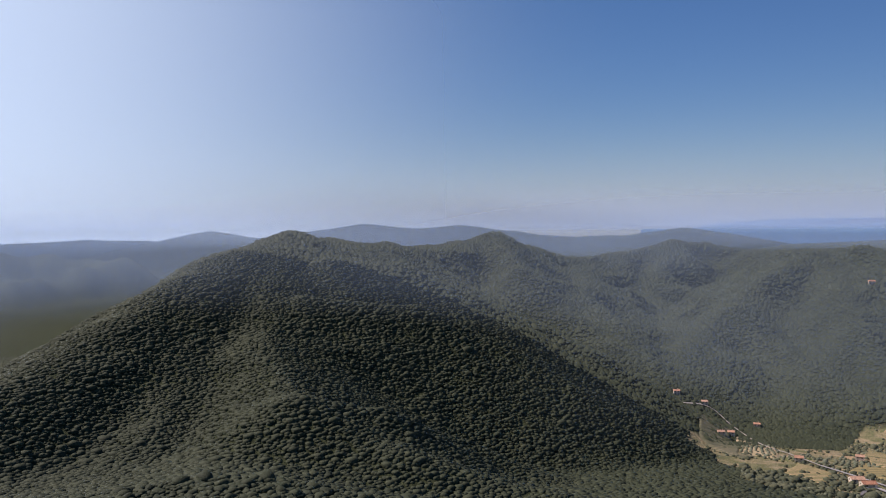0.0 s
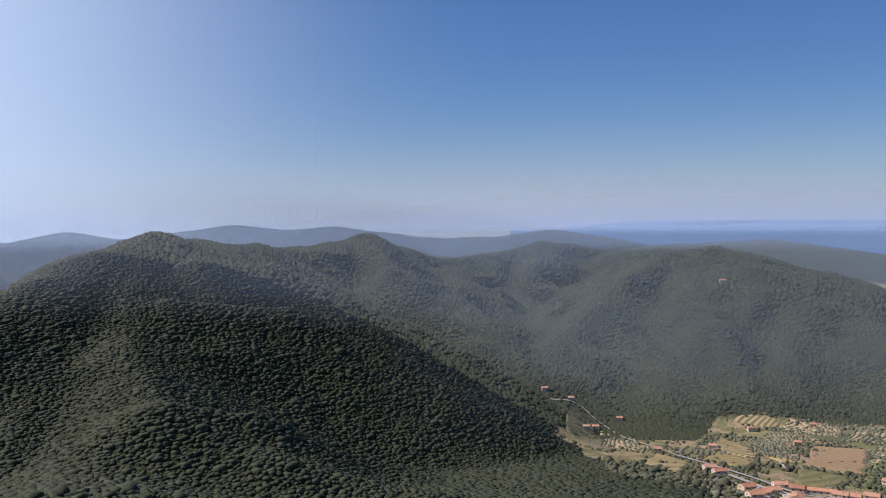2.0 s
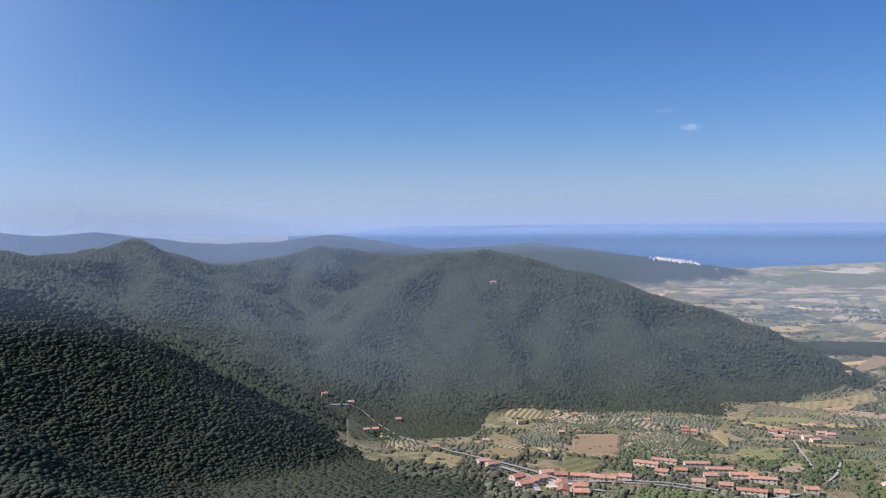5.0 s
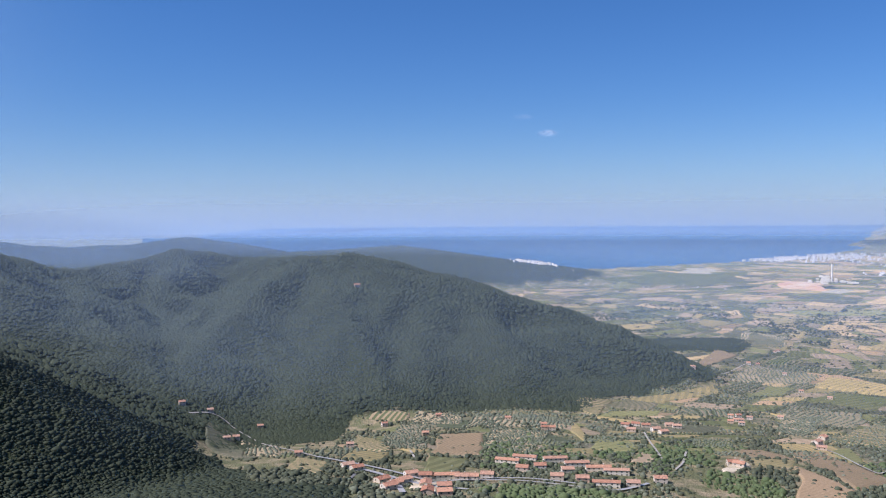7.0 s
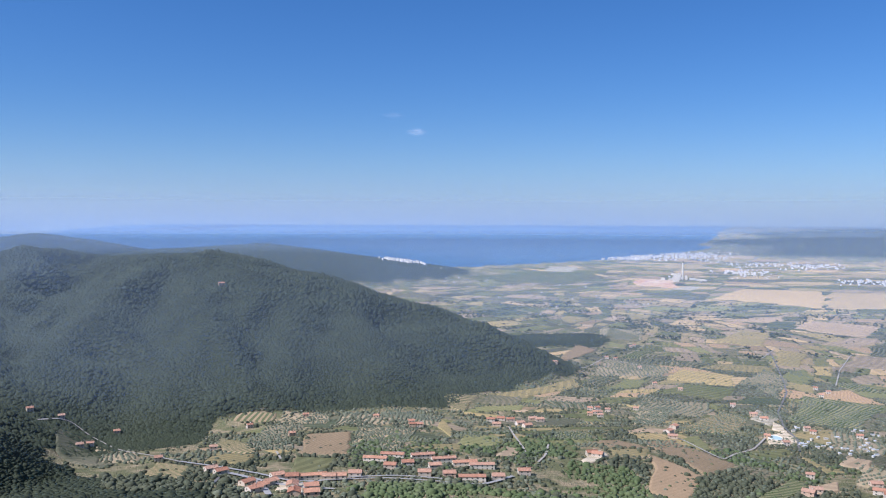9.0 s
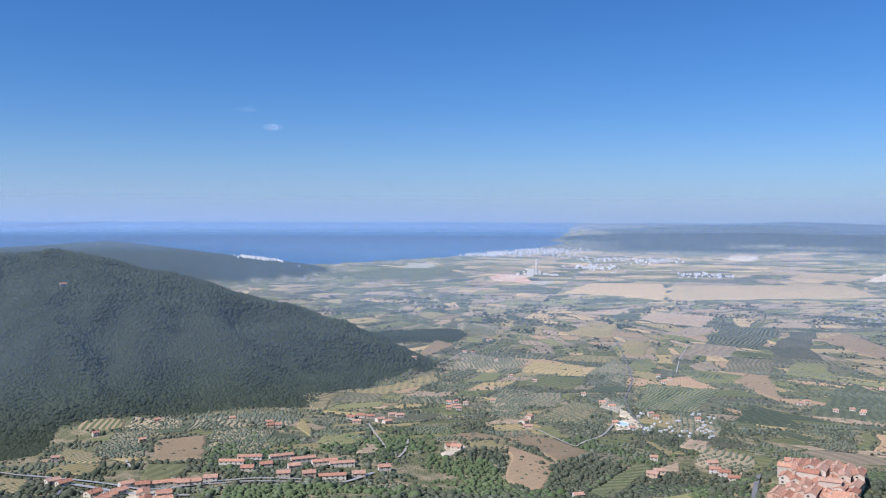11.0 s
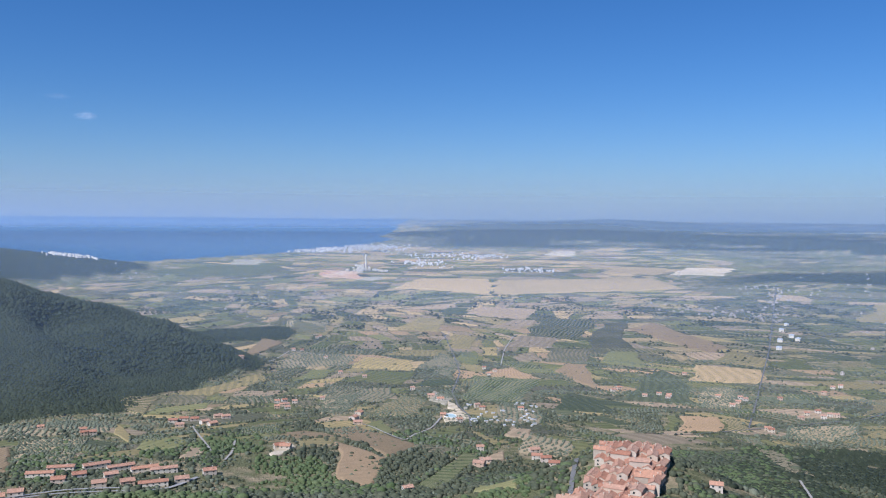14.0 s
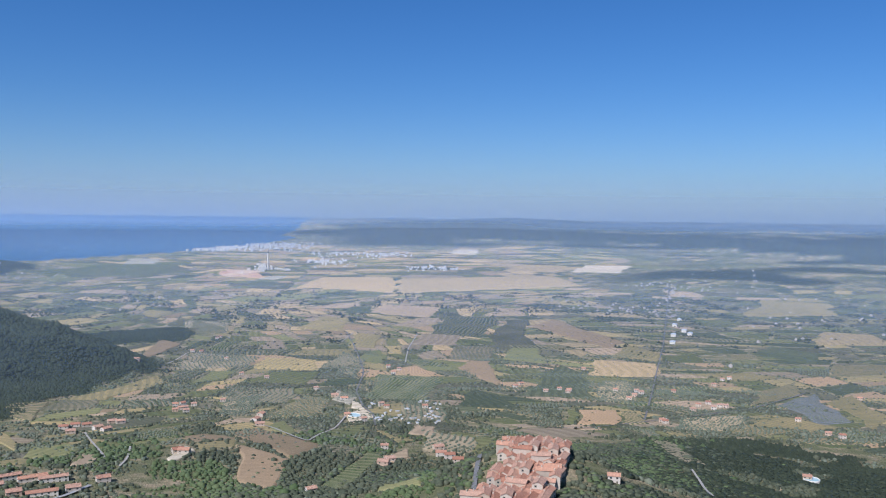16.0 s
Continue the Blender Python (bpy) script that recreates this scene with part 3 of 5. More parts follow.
def road(width, *points):
    """A track or a paved road through points of azimuth and distance, laid on the land."""
    p = np.array([spot(az, r) for az, r in points])
    s = np.concatenate([[0], np.cumsum(np.hypot(*np.diff(p, axis=0).T))])
    n = max(8, int(s[-1] / 9))
    t = np.linspace(0, s[-1], n)
    x, y = np.interp(t, s, p[:, 0]), np.interp(t, s, p[:, 1])
    for _ in range(3):
        x[1:-1], y[1:-1] = (x[:-2] + 2 * x[1:-1] + x[2:]) / 4, (y[:-2] + 2 * y[1:-1] + y[2:]) / 4
    dx, dy = np.gradient(x), np.gradient(y)
    d = np.hypot(dx, dy) + 1e-6
    rows = []
    for k in (-0.5, 0.0, 0.5):
        ex, ey = x - dy / d * width * k, y + dx / d * width * k
        z, _ = height(ex, ey)
        rows.append(np.stack(bend(ex, ey, z + 1.0 + 0.0007 * np.hypot(ex, ey))[:3], -1))
    v = np.stack(rows, 0)
    k = np.arange(3 * n).reshape(3, n)
    q = np.stack([k[:-1, :-1], k[:-1, 1:], k[1:, 1:], k[1:, :-1]], -1).reshape(-1, 4)[:, ::-1]
    CLEAR.extend(zip(x, y, np.full(n, width * 0.5 + (4.5 if width > 4 else 0.2 if width > 3 else 1.5))))
    if width > 3 and points[-1][1] > 1500:
        LANES.append((x - dy / d * (width * 0.5 + 1.0), y + dx / d * (width * 0.5 + 1.0)))
        LANES.append((x + dy / d * (width * 0.5 + 1.0), y - dx / d * (width * 0.5 + 1.0)))
    tagged(new("road", smooth(mesh_from("road", v.reshape(-1, 3), q, M_STREET if width > 4 else M_PAVED if width > 3 else M_TRACK))), "grey paved country road" if width > 3 else "pale unpaved country track between fields", "road", kind="structure")


# ---- houses ----
def plaster(name, *tints):
    m, nt, bsdf = material(name, 0.9, 0.15)
    oi = nt.nodes.new("ShaderNodeObjectInfo")
    c = ramp(nt, oi.outputs["Random"], *((i / (len(tints) - 1), t) for i, t in enumerate(tints)))
    stain = noise_node(nt, place(nt), 0.45, 5, 0.7)
    c = blend(nt, 0.6, c, ramp(nt, stain, (0.3, (0.72, 0.70, 0.66)), (0.65, (1.05, 1.05, 1.05))), "MULTIPLY")
    nt.links.new(c, bsdf.inputs["Base Color"])
    bump(nt, bsdf, noise_node(nt, place(nt), 3.0, 4), 0.3, 0.05)
    return m


def tile_material():
    m, nt, bsdf = material("clay_tiles", 0.85, 0.2)
    oi = nt.nodes.new("ShaderNodeObjectInfo")
    tc = nt.nodes.new("ShaderNodeTexCoord")
    c = ramp(nt, oi.outputs["Random"], (0.0, (0.37, 0.175, 0.105)), (0.35, (0.46, 0.24, 0.15)), (0.7, (0.48, 0.30, 0.205)), (1.0, (0.53, 0.275, 0.165)))
    c = blend(nt, 0.7, c, ramp(nt, noise_node(nt, place(nt), 0.6, 6, 0.75), (0.3, (0.55, 0.55, 0.55)), (0.7, (1.3, 1.25, 1.2))), "MULTIPLY")
    nt.links.new(c, bsdf.inputs["Base Color"])
    w = nt.nodes.new("ShaderNodeTexWave")
    w.bands_direction = "X"
    w.inputs["Scale"].default_value = 1.13
    nt.links.new(tc.outputs["Object"], w.inputs["Vector"])
    bump(nt, bsdf, w.outputs["Fac"], 0.7, 0.12)
    return m


M_WALL = plaster("plaster", (0.56, 0.47, 0.35), (0.62, 0.55, 0.44), (0.54, 0.39, 0.26), (0.66, 0.60, 0.50), (0.55, 0.38, 0.26))
M_WHITE = plaster("white_render", (0.74, 0.64, 0.49), (0.78, 0.71, 0.58))
M_TOWN = plaster("far_walls", (0.48, 0.44, 0.38), (0.60, 0.56, 0.50))
M_SUBURB = plaster("suburb_walls", (0.30, 0.26, 0.21), (0.40, 0.35, 0.29))
M_TILE = tile_material()
M_STONE = plaster("old_stone", (0.42, 0.34, 0.25), (0.52, 0.43, 0.33), (0.60, 0.50, 0.38), (0.48, 0.36, 0.25))
M_GLASS, nt_, b_ = material("window_glass", 0.25, 0.3)
nt_.links.new(ramp(nt_, noise_node(nt_, place(nt_), 0.7, 2), (0.4, (0.02, 0.025, 0.03)), (0.6, (0.05, 0.06, 0.07))), b_.inputs["Base Color"])
M_SHUT, nt_, b_ = material("shutter_paint", 0.7, 0.3)
nt_.links.new(ramp(nt_, noise_node(nt_, place(nt_), 0.5, 3), (0.4, (0.06, 0.09, 0.06)), (0.6, (0.16, 0.10, 0.06))), b_.inputs["Base Color"])
M_METAL, nt_, b_ = material("pale_sheet_metal", 0.5, 0.4)
nt_.links.new(ramp(nt_, noise_node(nt_, place(nt_), 0.2, 5), (0.35, (0.42, 0.43, 0.43)), (0.65, (0.58, 0.58, 0.56))), b_.inputs["Base Color"])


def box(bm, x0, y0, z0, x1, y1, z1):
    v = [bm.verts.new(p) for p in ((x0, y0, z0), (x1, y0, z0), (x1, y1, z0), (x0, y1, z0), (x0, y0, z1), (x1, y0, z1), (x1, y1, z1), (x0, y1, z1))]
    for f in ((3, 2, 1, 0), (4, 5, 6, 7), (0, 1, 5, 4), (1, 2, 6, 5), (2, 3, 7, 6), (3, 0, 4, 7)):
        bm.faces.new([v[i] for i in f])


def part(name, bm, mat, parent, label=""):
    me = bpy.data.meshes.new(name)
    bm.normal_update()
    bm.to_mesh(me)
    bm.free()
    me.materials.append(mat)
    ob = new(name, me)
    ob.parent = parent
    return tagged(ob, label)


def gable(w, d, h, rise, foot):
    """Walls with gable ends, the ridge along x."""
    bm = bmesh.new()
    x, y = w / 2, d / 2
    p = [bm.verts.new(q) for q in ((-x, -y, -foot), (x, -y, -foot), (x, y, -foot), (-x, y, -foot), (-x, -y, h), (x, -y, h), (x, y, h), (-x, y, h), (-x, 0, h + rise), (x, 0, h + rise))]
    for f in ((0, 1, 5, 4), (2, 3, 7, 6), (1, 2, 6, 9, 5), (3, 0, 4, 8, 7), (3, 2, 1, 0), (4, 5, 9, 8), (6, 7, 8, 9)):
        bm.faces.new([p[i] for i in f])
    return bm


def slab_roof(w, d, h, rise, over=0.45, thick=0.22):
    bm = bmesh.new()
    x, y = w / 2 + over, d / 2 + over
    drop = rise * over / (d / 2)
    a = [(-y, h - drop), (0, h + rise), (y, h - drop)]
    for s in (0, 1):
        (ya, za), (yb, zb) = a[s], a[s + 1]
        v = [bm.verts.new(q) for q in ((-x, ya, za), (x, ya, za), (x, yb, zb), (-x, yb, zb), (-x, ya, za + thick), (x, ya, za + thick), (x, yb, zb + thick), (-x, yb, zb + thick))]
        for f in ((3, 2, 1, 0), (4, 5, 6, 7), (0, 1, 5, 4), (1, 2, 6, 5), (2, 3, 7, 6), (3, 0, 4, 7)):
            bm.faces.new([v[i] for i in f])
    box(bm, -x, -0.16, h + rise + thick - 0.06, x, 0.16, h + rise + thick + 0.14)
    return bm


def window_part(parent, x, y, z, side, wide=1.0, tall=1.4):
    """A window with a frame, a pane and two open shutters on the wall that looks along side."""
    def put(name, mat, p, x0, z0, x1, z1, deep):
        bm = bmesh.new()
        box(bm, x0, -deep, z0, x1, 0.02, z1)
        bmesh.ops.rotate(bm, verts=bm.verts, matrix=Matrix.Rotation(radians(side), 3, "Z"))
        bmesh.ops.translate(bm, verts=bm.verts, vec=(x, y, z))
        return part(name, bm, mat, p)
    frame_ = put("window", M_SHUT, parent, -wide / 2 - 0.3, 0, wide / 2 + 0.3, tall, 0.06)
    put("pane", M_GLASS, frame_, -wide / 2, 0.08, wide / 2, tall - 0.08, 0.09)


def house(label, w, d, storeys, wall, pitch=0.34, group="", windows=True, roof=None):
    """A house with its base at the origin, the long front towards -y."""
    h, rise = 3.0 * storeys, d / 2 * pitch
    ob = new("house")
    part("wall", gable(w, d, h, rise, 4.0), wall, ob)
    top = part("roof", slab_roof(w, d, h, rise), roof or M_TILE, ob, "weathered red clay tile roof" if roof is None else "pale sheet metal roof")
    if roof is None:
        bm = bmesh.new()
        box(bm, w * 0.22 - 0.4, d * 0.12 - 0.35, h, w * 0.22 + 0.4, d * 0.12 + 0.35, h + rise + 1.0)
        box(bm, w * 0.22 - 0.5, d * 0.12 - 0.45, h + rise + 1.0, w * 0.22 + 0.5, d * 0.12 + 0.45, h + rise + 1.15)
        part("chimney", bm, wall, top)
    if windows:
        n = max(2, int(w / 4.6))
        for s in range(storeys):
            for i in range(n):
                x = -w / 2 + w * (i + 0.5) / n
                if s == 0 and i == n // 2:
                    bm = bmesh.new()
                    box(bm, x - 0.6, -d / 2 - 0.07, -0.3, x + 0.6, -d / 2 + 0.02, 2.1)
                    part("door", bm, M_SHUT, ob)
                else:
                    window_part(ob, x, -d / 2, 0.9 + 3.0 * s, 0)
            window_part(ob, w / 2, -d * 0.15, 0.9 + 3.0 * s, 90)
            window_part(ob, -w / 2, d * 0.15, 0.9 + 3.0 * s, -90)
    return tagged(ob, label, "house", group)


PROTOS = {}
HOUSES = {
    "terrace": ("long cream terrace of houses under a red tile roof", 27, 9.5, 2, M_WHITE, "terraced houses"),
    "villa": ("cream two-storey house with a red tile roof", 13, 10.5, 2, M_WALL, "village houses"),
    "cottage": ("pale country house with a tile roof among fields", 9.5, 7, 2, M_WALL, "farmhouses"),
    "shed": ("long white industrial shed beside the straight road", 34, 15, 2, M_WHITE, "industrial sheds"),
    "caravan": ("small white holiday cabin among trees", 5.5, 2.6, 1, M_WHITE, "holiday cabins"),
    "tower": ("old stone village house with a weathered red tile roof", 12, 7.5, 2, M_STONE, "hill village houses"),
    "old": ("low old stone house with a long weathered red tile roof", 19, 7.5, 2, M_STONE, "hill village houses"),
    "hall": ("tall plastered hill village house under red tiles", 15, 8, 3, M_STONE, "hill village houses"),
}


def home(kind, az, r, turn):
    """One house of a kind on the land."""
    label, w, d, storeys, wall, group = HOUSES[kind]
    x, y = spot(az, r)
    cx, cy = np.array([-1, 1, 1, -1, 0]) * w * 0.5, np.array([-1, -1, 1, 1, 0]) * d * 0.5
    a = radians(az + turn)
    z, _ = height(x + cx * math.cos(a) - cy * math.sin(a), y + cx * math.sin(a) + cy * math.cos(a))
    z0 = max(z.min() + 0.3, z.max() - 3.6)
    bx, by, bz, s = (float(q) for q in bend(np.float64(x), np.float64(y), np.float64(z0)))
    m = pose(bx, by, bz, 0, 0, az + turn) @ Matrix.Diagonal((s, s, s, 1))
    CLEAR.append((x, y, w * 0.5 + 1.0))
    if kind not in PROTOS:
        PROTOS[kind] = house(label, w, d, storeys, wall, {"shed": 0.2, "caravan": 0.15, "terrace": 0.3, "villa": 0.36}.get(kind, 0.46), group, kind not in ("shed", "caravan"), M_METAL if kind in ("shed", "caravan") else None)
        PROTOS[kind].matrix_basis = m
        return PROTOS[kind]
    first = PROTOS[kind]
    keep = first.matrix_basis.copy()
    first.matrix_basis = Matrix.Identity(4)
    made = copy_thing(first, m)
    first.matrix_basis = keep
    return made


# ---- fields, groves, roads and houses of the plan ----
field('stubble', (-21.8, 4403), (-23.8, 5092), (-28.4, 5097), (-28.9, 4063))
field('stubble', (-28.9, 4063), (-28.6, 4986), (-39.4, 5418), (-41.5, 4639))
field('fallow', (-26.6, 3219), (-28.0, 3536), (-31.8, 3453), (-31.1, 3089))
field('fallow', (-28.3, 2835), (-30.0, 3075), (-31.6, 3086), (-31.3, 2804))
field('crop', (-25.1, 3222), (-25.7, 3472), (-27.1, 3472), (-27.6, 3161))
field('orchard', (-31.4, 2609), (-31.9, 3129), (-35.8, 3187), (-35.0, 2580))
field('scrub', (-35.3, 2399), (-36.1, 3103), (-37.4, 3118), (-38.3, 2427))
field('ploughed', (-37.6, 2919), (-38.9, 3138), (-43.8, 2548), (-42.9, 2409))
field('straw', (-43.3, 2236), (-43.9, 2506), (-46.5, 2359), (-46.6, 2213))
field('stubble', (-41.7, 1910), (-42.2, 2183), (-46.5, 2175), (-46.3, 1937))
field('ploughed', (-41.0, 1284), (-41.2, 1466), (-43.8, 1471), (-43.7, 1311))
field('terrace', (-43.8, 1312), (-44.0, 1467), (-45.4, 1471), (-45.4, 1334))
field('grass', (-40.1, 1284), (-40.3, 1466), (-40.9, 1470), (-40.9, 1296))
field('crop', (-32.9, 1415), (-34.7, 1690), (-36.1, 1608), (-37.4, 1445))
field('crop', (-37.1, 1618), (-40.0, 2082), (-41.4, 1969), (-41.8, 1613))
field('meadow', (-25.7, 2112), (-27.5, 2312), (-28.4, 2185), (-27.2, 2026))
field('straw', (-18.9, 1982), (-20.0, 2157), (-23.2, 2103), (-23.5, 1919))
field('grass', (-18.7, 1810), (-20.2, 1928), (-23.6, 1909), (-22.9, 1742))
field('meadow', (-14.7, 1802), (-16.2, 1956), (-17.8, 1958), (-17.0, 1845))
field('terrace', (-4.4, 1573), (-7.0, 1639), (-6.2, 1478), (-4.9, 1529))
field('straw', (-7.6, 1654), (-12.8, 1907), (-13.4, 1840), (-10.5, 1655))
field('meadow', (-6.0, 1463), (-6.9, 1533), (-9.9, 1573), (-9.6, 1511))
field('scrub', (-6.2, 1573), (-8.1, 1667), (-10.2, 1654), (-9.4, 1573))
field('ploughed', (-18.1, 1186), (-20.0, 1250), (-23.9, 1070), (-21.6, 974))
field('ploughed', (-18.6, 1070), (-21.5, 972), (-20.5, 822), (-18.0, 874))
field('meadow', (-20.3, 1262), (-21.4, 1314), (-23.2, 1140), (-21.6, 1190))
field('vines', (-23.6, 838), (-27.0, 1050), (-27.9, 1018), (-24.7, 782))
field('meadow', (-27.8, 830), (-30.6, 760), (-30.6, 660), (-27.6, 690))
field('fallow', (-28.0, 1002), (-29.3, 1062), (-29.5, 1010), (-28.4, 970))
field('pale', (-13.6, 982), (-15.4, 1062), (-15.8, 1022), (-14.1, 966))
field('fallow', (-29.7, 1158), (-30.2, 1240), (-31.8, 1221), (-31.4, 1147))
field('terrace', (-20.6, 1388), (-22.0, 1619), (-24.2, 1533), (-23.3, 1340))
field('soil', (-17.0, 5148), (-17.5, 5781), (-19.6, 5620), (-20.1, 5004))
field('pale', (-19.6, 4923), (-20.6, 5205), (-21.5, 5134), (-20.8, 4842))
field('grass', (-5.3, 5569), (-10.3, 6410), (-15.7, 6765), (-12.8, 5167))
field('meadow', (-6.3, 5148), (-7.7, 5498), (-8.2, 5243), (-7.5, 4923))
field('ploughed', (-11.9, 2151), (-13.1, 2606), (-14.3, 2492), (-13.4, 2306))
field('terrace', (-14.6, 2738), (-15.3, 3075), (-17.5, 2814), (-17.2, 2654))
field('plastic', (-53.5, 1684), (-55.7, 1897), (-57.8, 1551), (-56.1, 1515))
field('straw', (-56.5, 1777), (-57.6, 1917), (-60.1, 1637), (-59.5, 1494))
field('terrace', (-52.0, 1646), (-52.7, 1888), (-54.4, 2014), (-55.0, 1859))
field('fallow', (-29.9, 2407), (-30.9, 2645), (-33.4, 2621), (-32.8, 2383))
field('ploughed', (-32.7, 1971), (-34.1, 2101), (-35.4, 2105), (-35.6, 1750))
field('meadow', (-36.1, 2126), (-36.5, 2355), (-38.3, 2368), (-39.1, 2074))
field('scrub', (-32.3, 2118), (-32.8, 2372), (-35.4, 2370), (-35.4, 2122))
field('vines', (-26.7, 1527), (-27.9, 1897), (-32.3, 1850), (-31.2, 1494))
field('straw', (-25.2, 2342), (-26.0, 2676), (-27.7, 2604), (-27.2, 2325))
field('pale', (-11.2, 6369), (-11.6, 7101), (-13.3, 7049), (-13.2, 6288))
field('straw', (-22.2, 2751), (-23.5, 3126), (-25.6, 3067), (-25.1, 2711))
field('pale', (-40.3, 5803), (-41.5, 6618), (-44.6, 6655), (-43.6, 5824))
field('stubble', (-35.9, 5808), (-37.3, 6534), (-40.4, 6493), (-39.7, 5692))
field('pale', (-32.3, 8173), (-32.8, 9129), (-34.4, 9137), (-34.1, 8033))
field('straw', (-51.2, 3447), (-52.6, 4230), (-56.6, 4188), (-57.1, 3655))
field('stubble', (-55.4, 2784), (-56.1, 3098), (-59.0, 3132), (-60.0, 2856))
field('crop', (-52.1, 2454), (-53.3, 2662), (-55.9, 2580), (-55.7, 2336))
field('ploughed', (5.8, 1016), (4.6, 1230), (2.1, 1213), (2.0, 991))
field('grass', (6.2, 887), (5.7, 989), (3.0, 961), (4.1, 870))
field('terrace', (10.0, 1409), (9.1, 1433), (7.0, 1417), (7.4, 1381))
field('terrace', (11.1, 1076), (10.3, 1280), (8.7, 1213), (8.8, 1039))
field('straw', (11.9, 999), (11.3, 1080), (8.8, 1028), (9.1, 950))
field('meadow', (-5.0, 1068), (-5.5, 1176), (-8.1, 1185), (-7.8, 1045))
field('fallow', (-7.7, 982), (-8.4, 1058), (-9.3, 1029), (-9.1, 981))
field('straw', (-3.9, 1261), (-4.5, 1374), (-5.0, 1210), (-4.7, 1143))
field('terrace', (15.3, 920), (14.7, 1033), (12.4, 967), (12.9, 861))
field('pale', (-24.2, 1533), (-24.9, 1690), (-26.4, 1551), (-25.4, 1467))
field('pale', (-24.7, 1351), (-26.0, 1420), (-26.9, 1332), (-25.6, 1273))
field('pale', (-25.4, 1435), (-25.8, 1518), (-26.3, 1469), (-26.1, 1399))
grove(8, (3.6, 1285), (2.9, 1434), (-5.0, 1375), (-3.5, 1275))
grove(8, (2.1, 1052), (1.6, 1265), (-2.6, 1222), (-1.4, 1003))
grove(8, (7.2, 1378), (6.5, 1431), (3.5, 1433), (3.9, 1324))
grove(9, (8.8, 1074), (7.9, 1381), (5.3, 1351), (6.3, 1039))
grove(8, (-16.9, 1407), (-18.5, 1591), (-19.7, 1619), (-19.0, 1383))
grove(9, (-20.8, 1386), (-22.0, 1603), (-24.1, 1534), (-23.2, 1340))
grove(9, (-26.8, 1526), (-27.9, 1879), (-32.2, 1834), (-31.2, 1494))
grove(9, (-14.7, 2736), (-15.3, 3053), (-17.4, 2817), (-17.2, 2667))
grove(9, (-16.9, 1398), (-17.3, 1546), (-19.5, 1633), (-18.9, 1424))
grove(9, (-14.4, 2766), (-14.7, 3067), (-17.6, 2992), (-17.6, 2751))
grove(9, (-47.7, 1310), (-47.9, 1446), (-52.2, 1518), (-52.0, 1390))
grove(9, (-44.8, 1260), (-45.6, 1272), (-49.3, 1011), (-47.9, 1007))
grove(10, (-28.5, 1284), (-29.3, 1456), (-32.3, 1428), (-32.3, 1278))
grove(9, (-17.0, 1543), (-17.5, 1763), (-21.9, 1703), (-21.1, 1516))
grove(9, (18.0, 1110), (17.6, 1250), (15.6, 1180), (16.0, 1060))
grove(11, (-31.4, 2621), (-32.0, 3106), (-35.7, 3163), (-35.0, 2590))
grove(8, (0.6, 1351), (0.2, 1443), (-4.7, 1374), (-4.3, 1309))
grove(9, (-30.0, 1064), (-30.8, 1193), (-33.8, 1143), (-33.1, 1036))
grove(9, (-23.5, 1980), (-25.0, 2268), (-26.4, 2072), (-26.4, 1824))
grove(9, (-42.0, 1558), (-42.4, 1832), (-44.8, 1867), (-45.1, 1597))
grove(10, (-14.0, 1985), (-15.2, 2325), (-19.6, 2155), (-18.8, 2000))
road(2.9, (21.7, 1322), (19.5, 1371), (17.9, 1309), (15.7, 1145), (13.1, 1021))
road(4.6, (13.1, 1021), (10.5, 944), (7.9, 876), (5.6, 812), (2.8, 824), (-0.3, 830), (-3.5, 815), (-7.0, 811), (-9.2, 879))
road(6.5, (11.4, 951), (9.8, 889), (8.5, 850), (6.8, 802), (5.3, 772), (2.9, 757))
road(6, (8.5, 850), (7.7, 783), (7.3, 731))
road(5, (6.0, 791), (2.4, 837), (-1.1, 846), (-4.4, 832))
field('pale', (6.9, 758), (6.6, 821), (5.0, 802), (5.0, 731))
road(3.3, (10.5, 936), (10.5, 863), (10.9, 819))
road(2.6, (-8.9, 1282), (-10.1, 1002))
road(2.6, (-10.9, 960), (-11.4, 998), (-11.6, 1098))
road(2.9, (-19.7, 1275), (-20.6, 1236), (-22.0, 1140), (-22.9, 1094), (-23.6, 1165), (-24.7, 1226), (-25.4, 1340))
road(2.75, (-29.4, 2046), (-29.6, 2310), (-30.2, 2623), (-30.6, 2681))
road(2.6, (-25.1, 2443), (-25.9, 2676))
road(3.3, (-27.4, 1250), (-27.3, 1346), (-26.5, 1451), (-26.1, 1660), (-26.6, 1905))
road(3.3, (-26.6, 1905), (-26.4, 2072), (-25.8, 2456), (-25.4, 2681))
road(3.1, (-45.5, 1380), (-46.2, 2002), (-46.6, 2562), (-46.8, 3631), (-46.9, 4918))
road(2.6, (-50.0, 790), (-49.1, 920), (-48.6, 979))
road(2.75, (-29.8, 2409), (-31.9, 2383), (-33.4, 2383))
road(2.6, (1.9, 996), (-1.2, 1004), (-2.8, 1000))
road(2.75, (-13.7, 2070), (-15.2, 2306), (-17.7, 2187))
road(3.3, (-38.4, 1253), (-41.4, 1253), (-45.5, 1365), (-52.1, 1603), (-55.3, 1876))
road(3.85, (-34.6, 710), (-34.3, 649), (-34.1, 601))
road(2.6, (6.8, 1045), (6.5, 979))
home('terrace', 0.17, 941, -14)
home('terrace', -1.00, 966, -12)
home('terrace', -3.04, 963, 12)
home('terrace', -4.47, 940, 12)
home('terrace', -5.91, 922, 10)
home('terrace', -7.08, 913, 6)
home('terrace', -6.43, 843, 2)
home('terrace', 4.39, 837, 4)
home('villa', -2.02, 911, 5)
home('villa', -3.17, 853, 0)
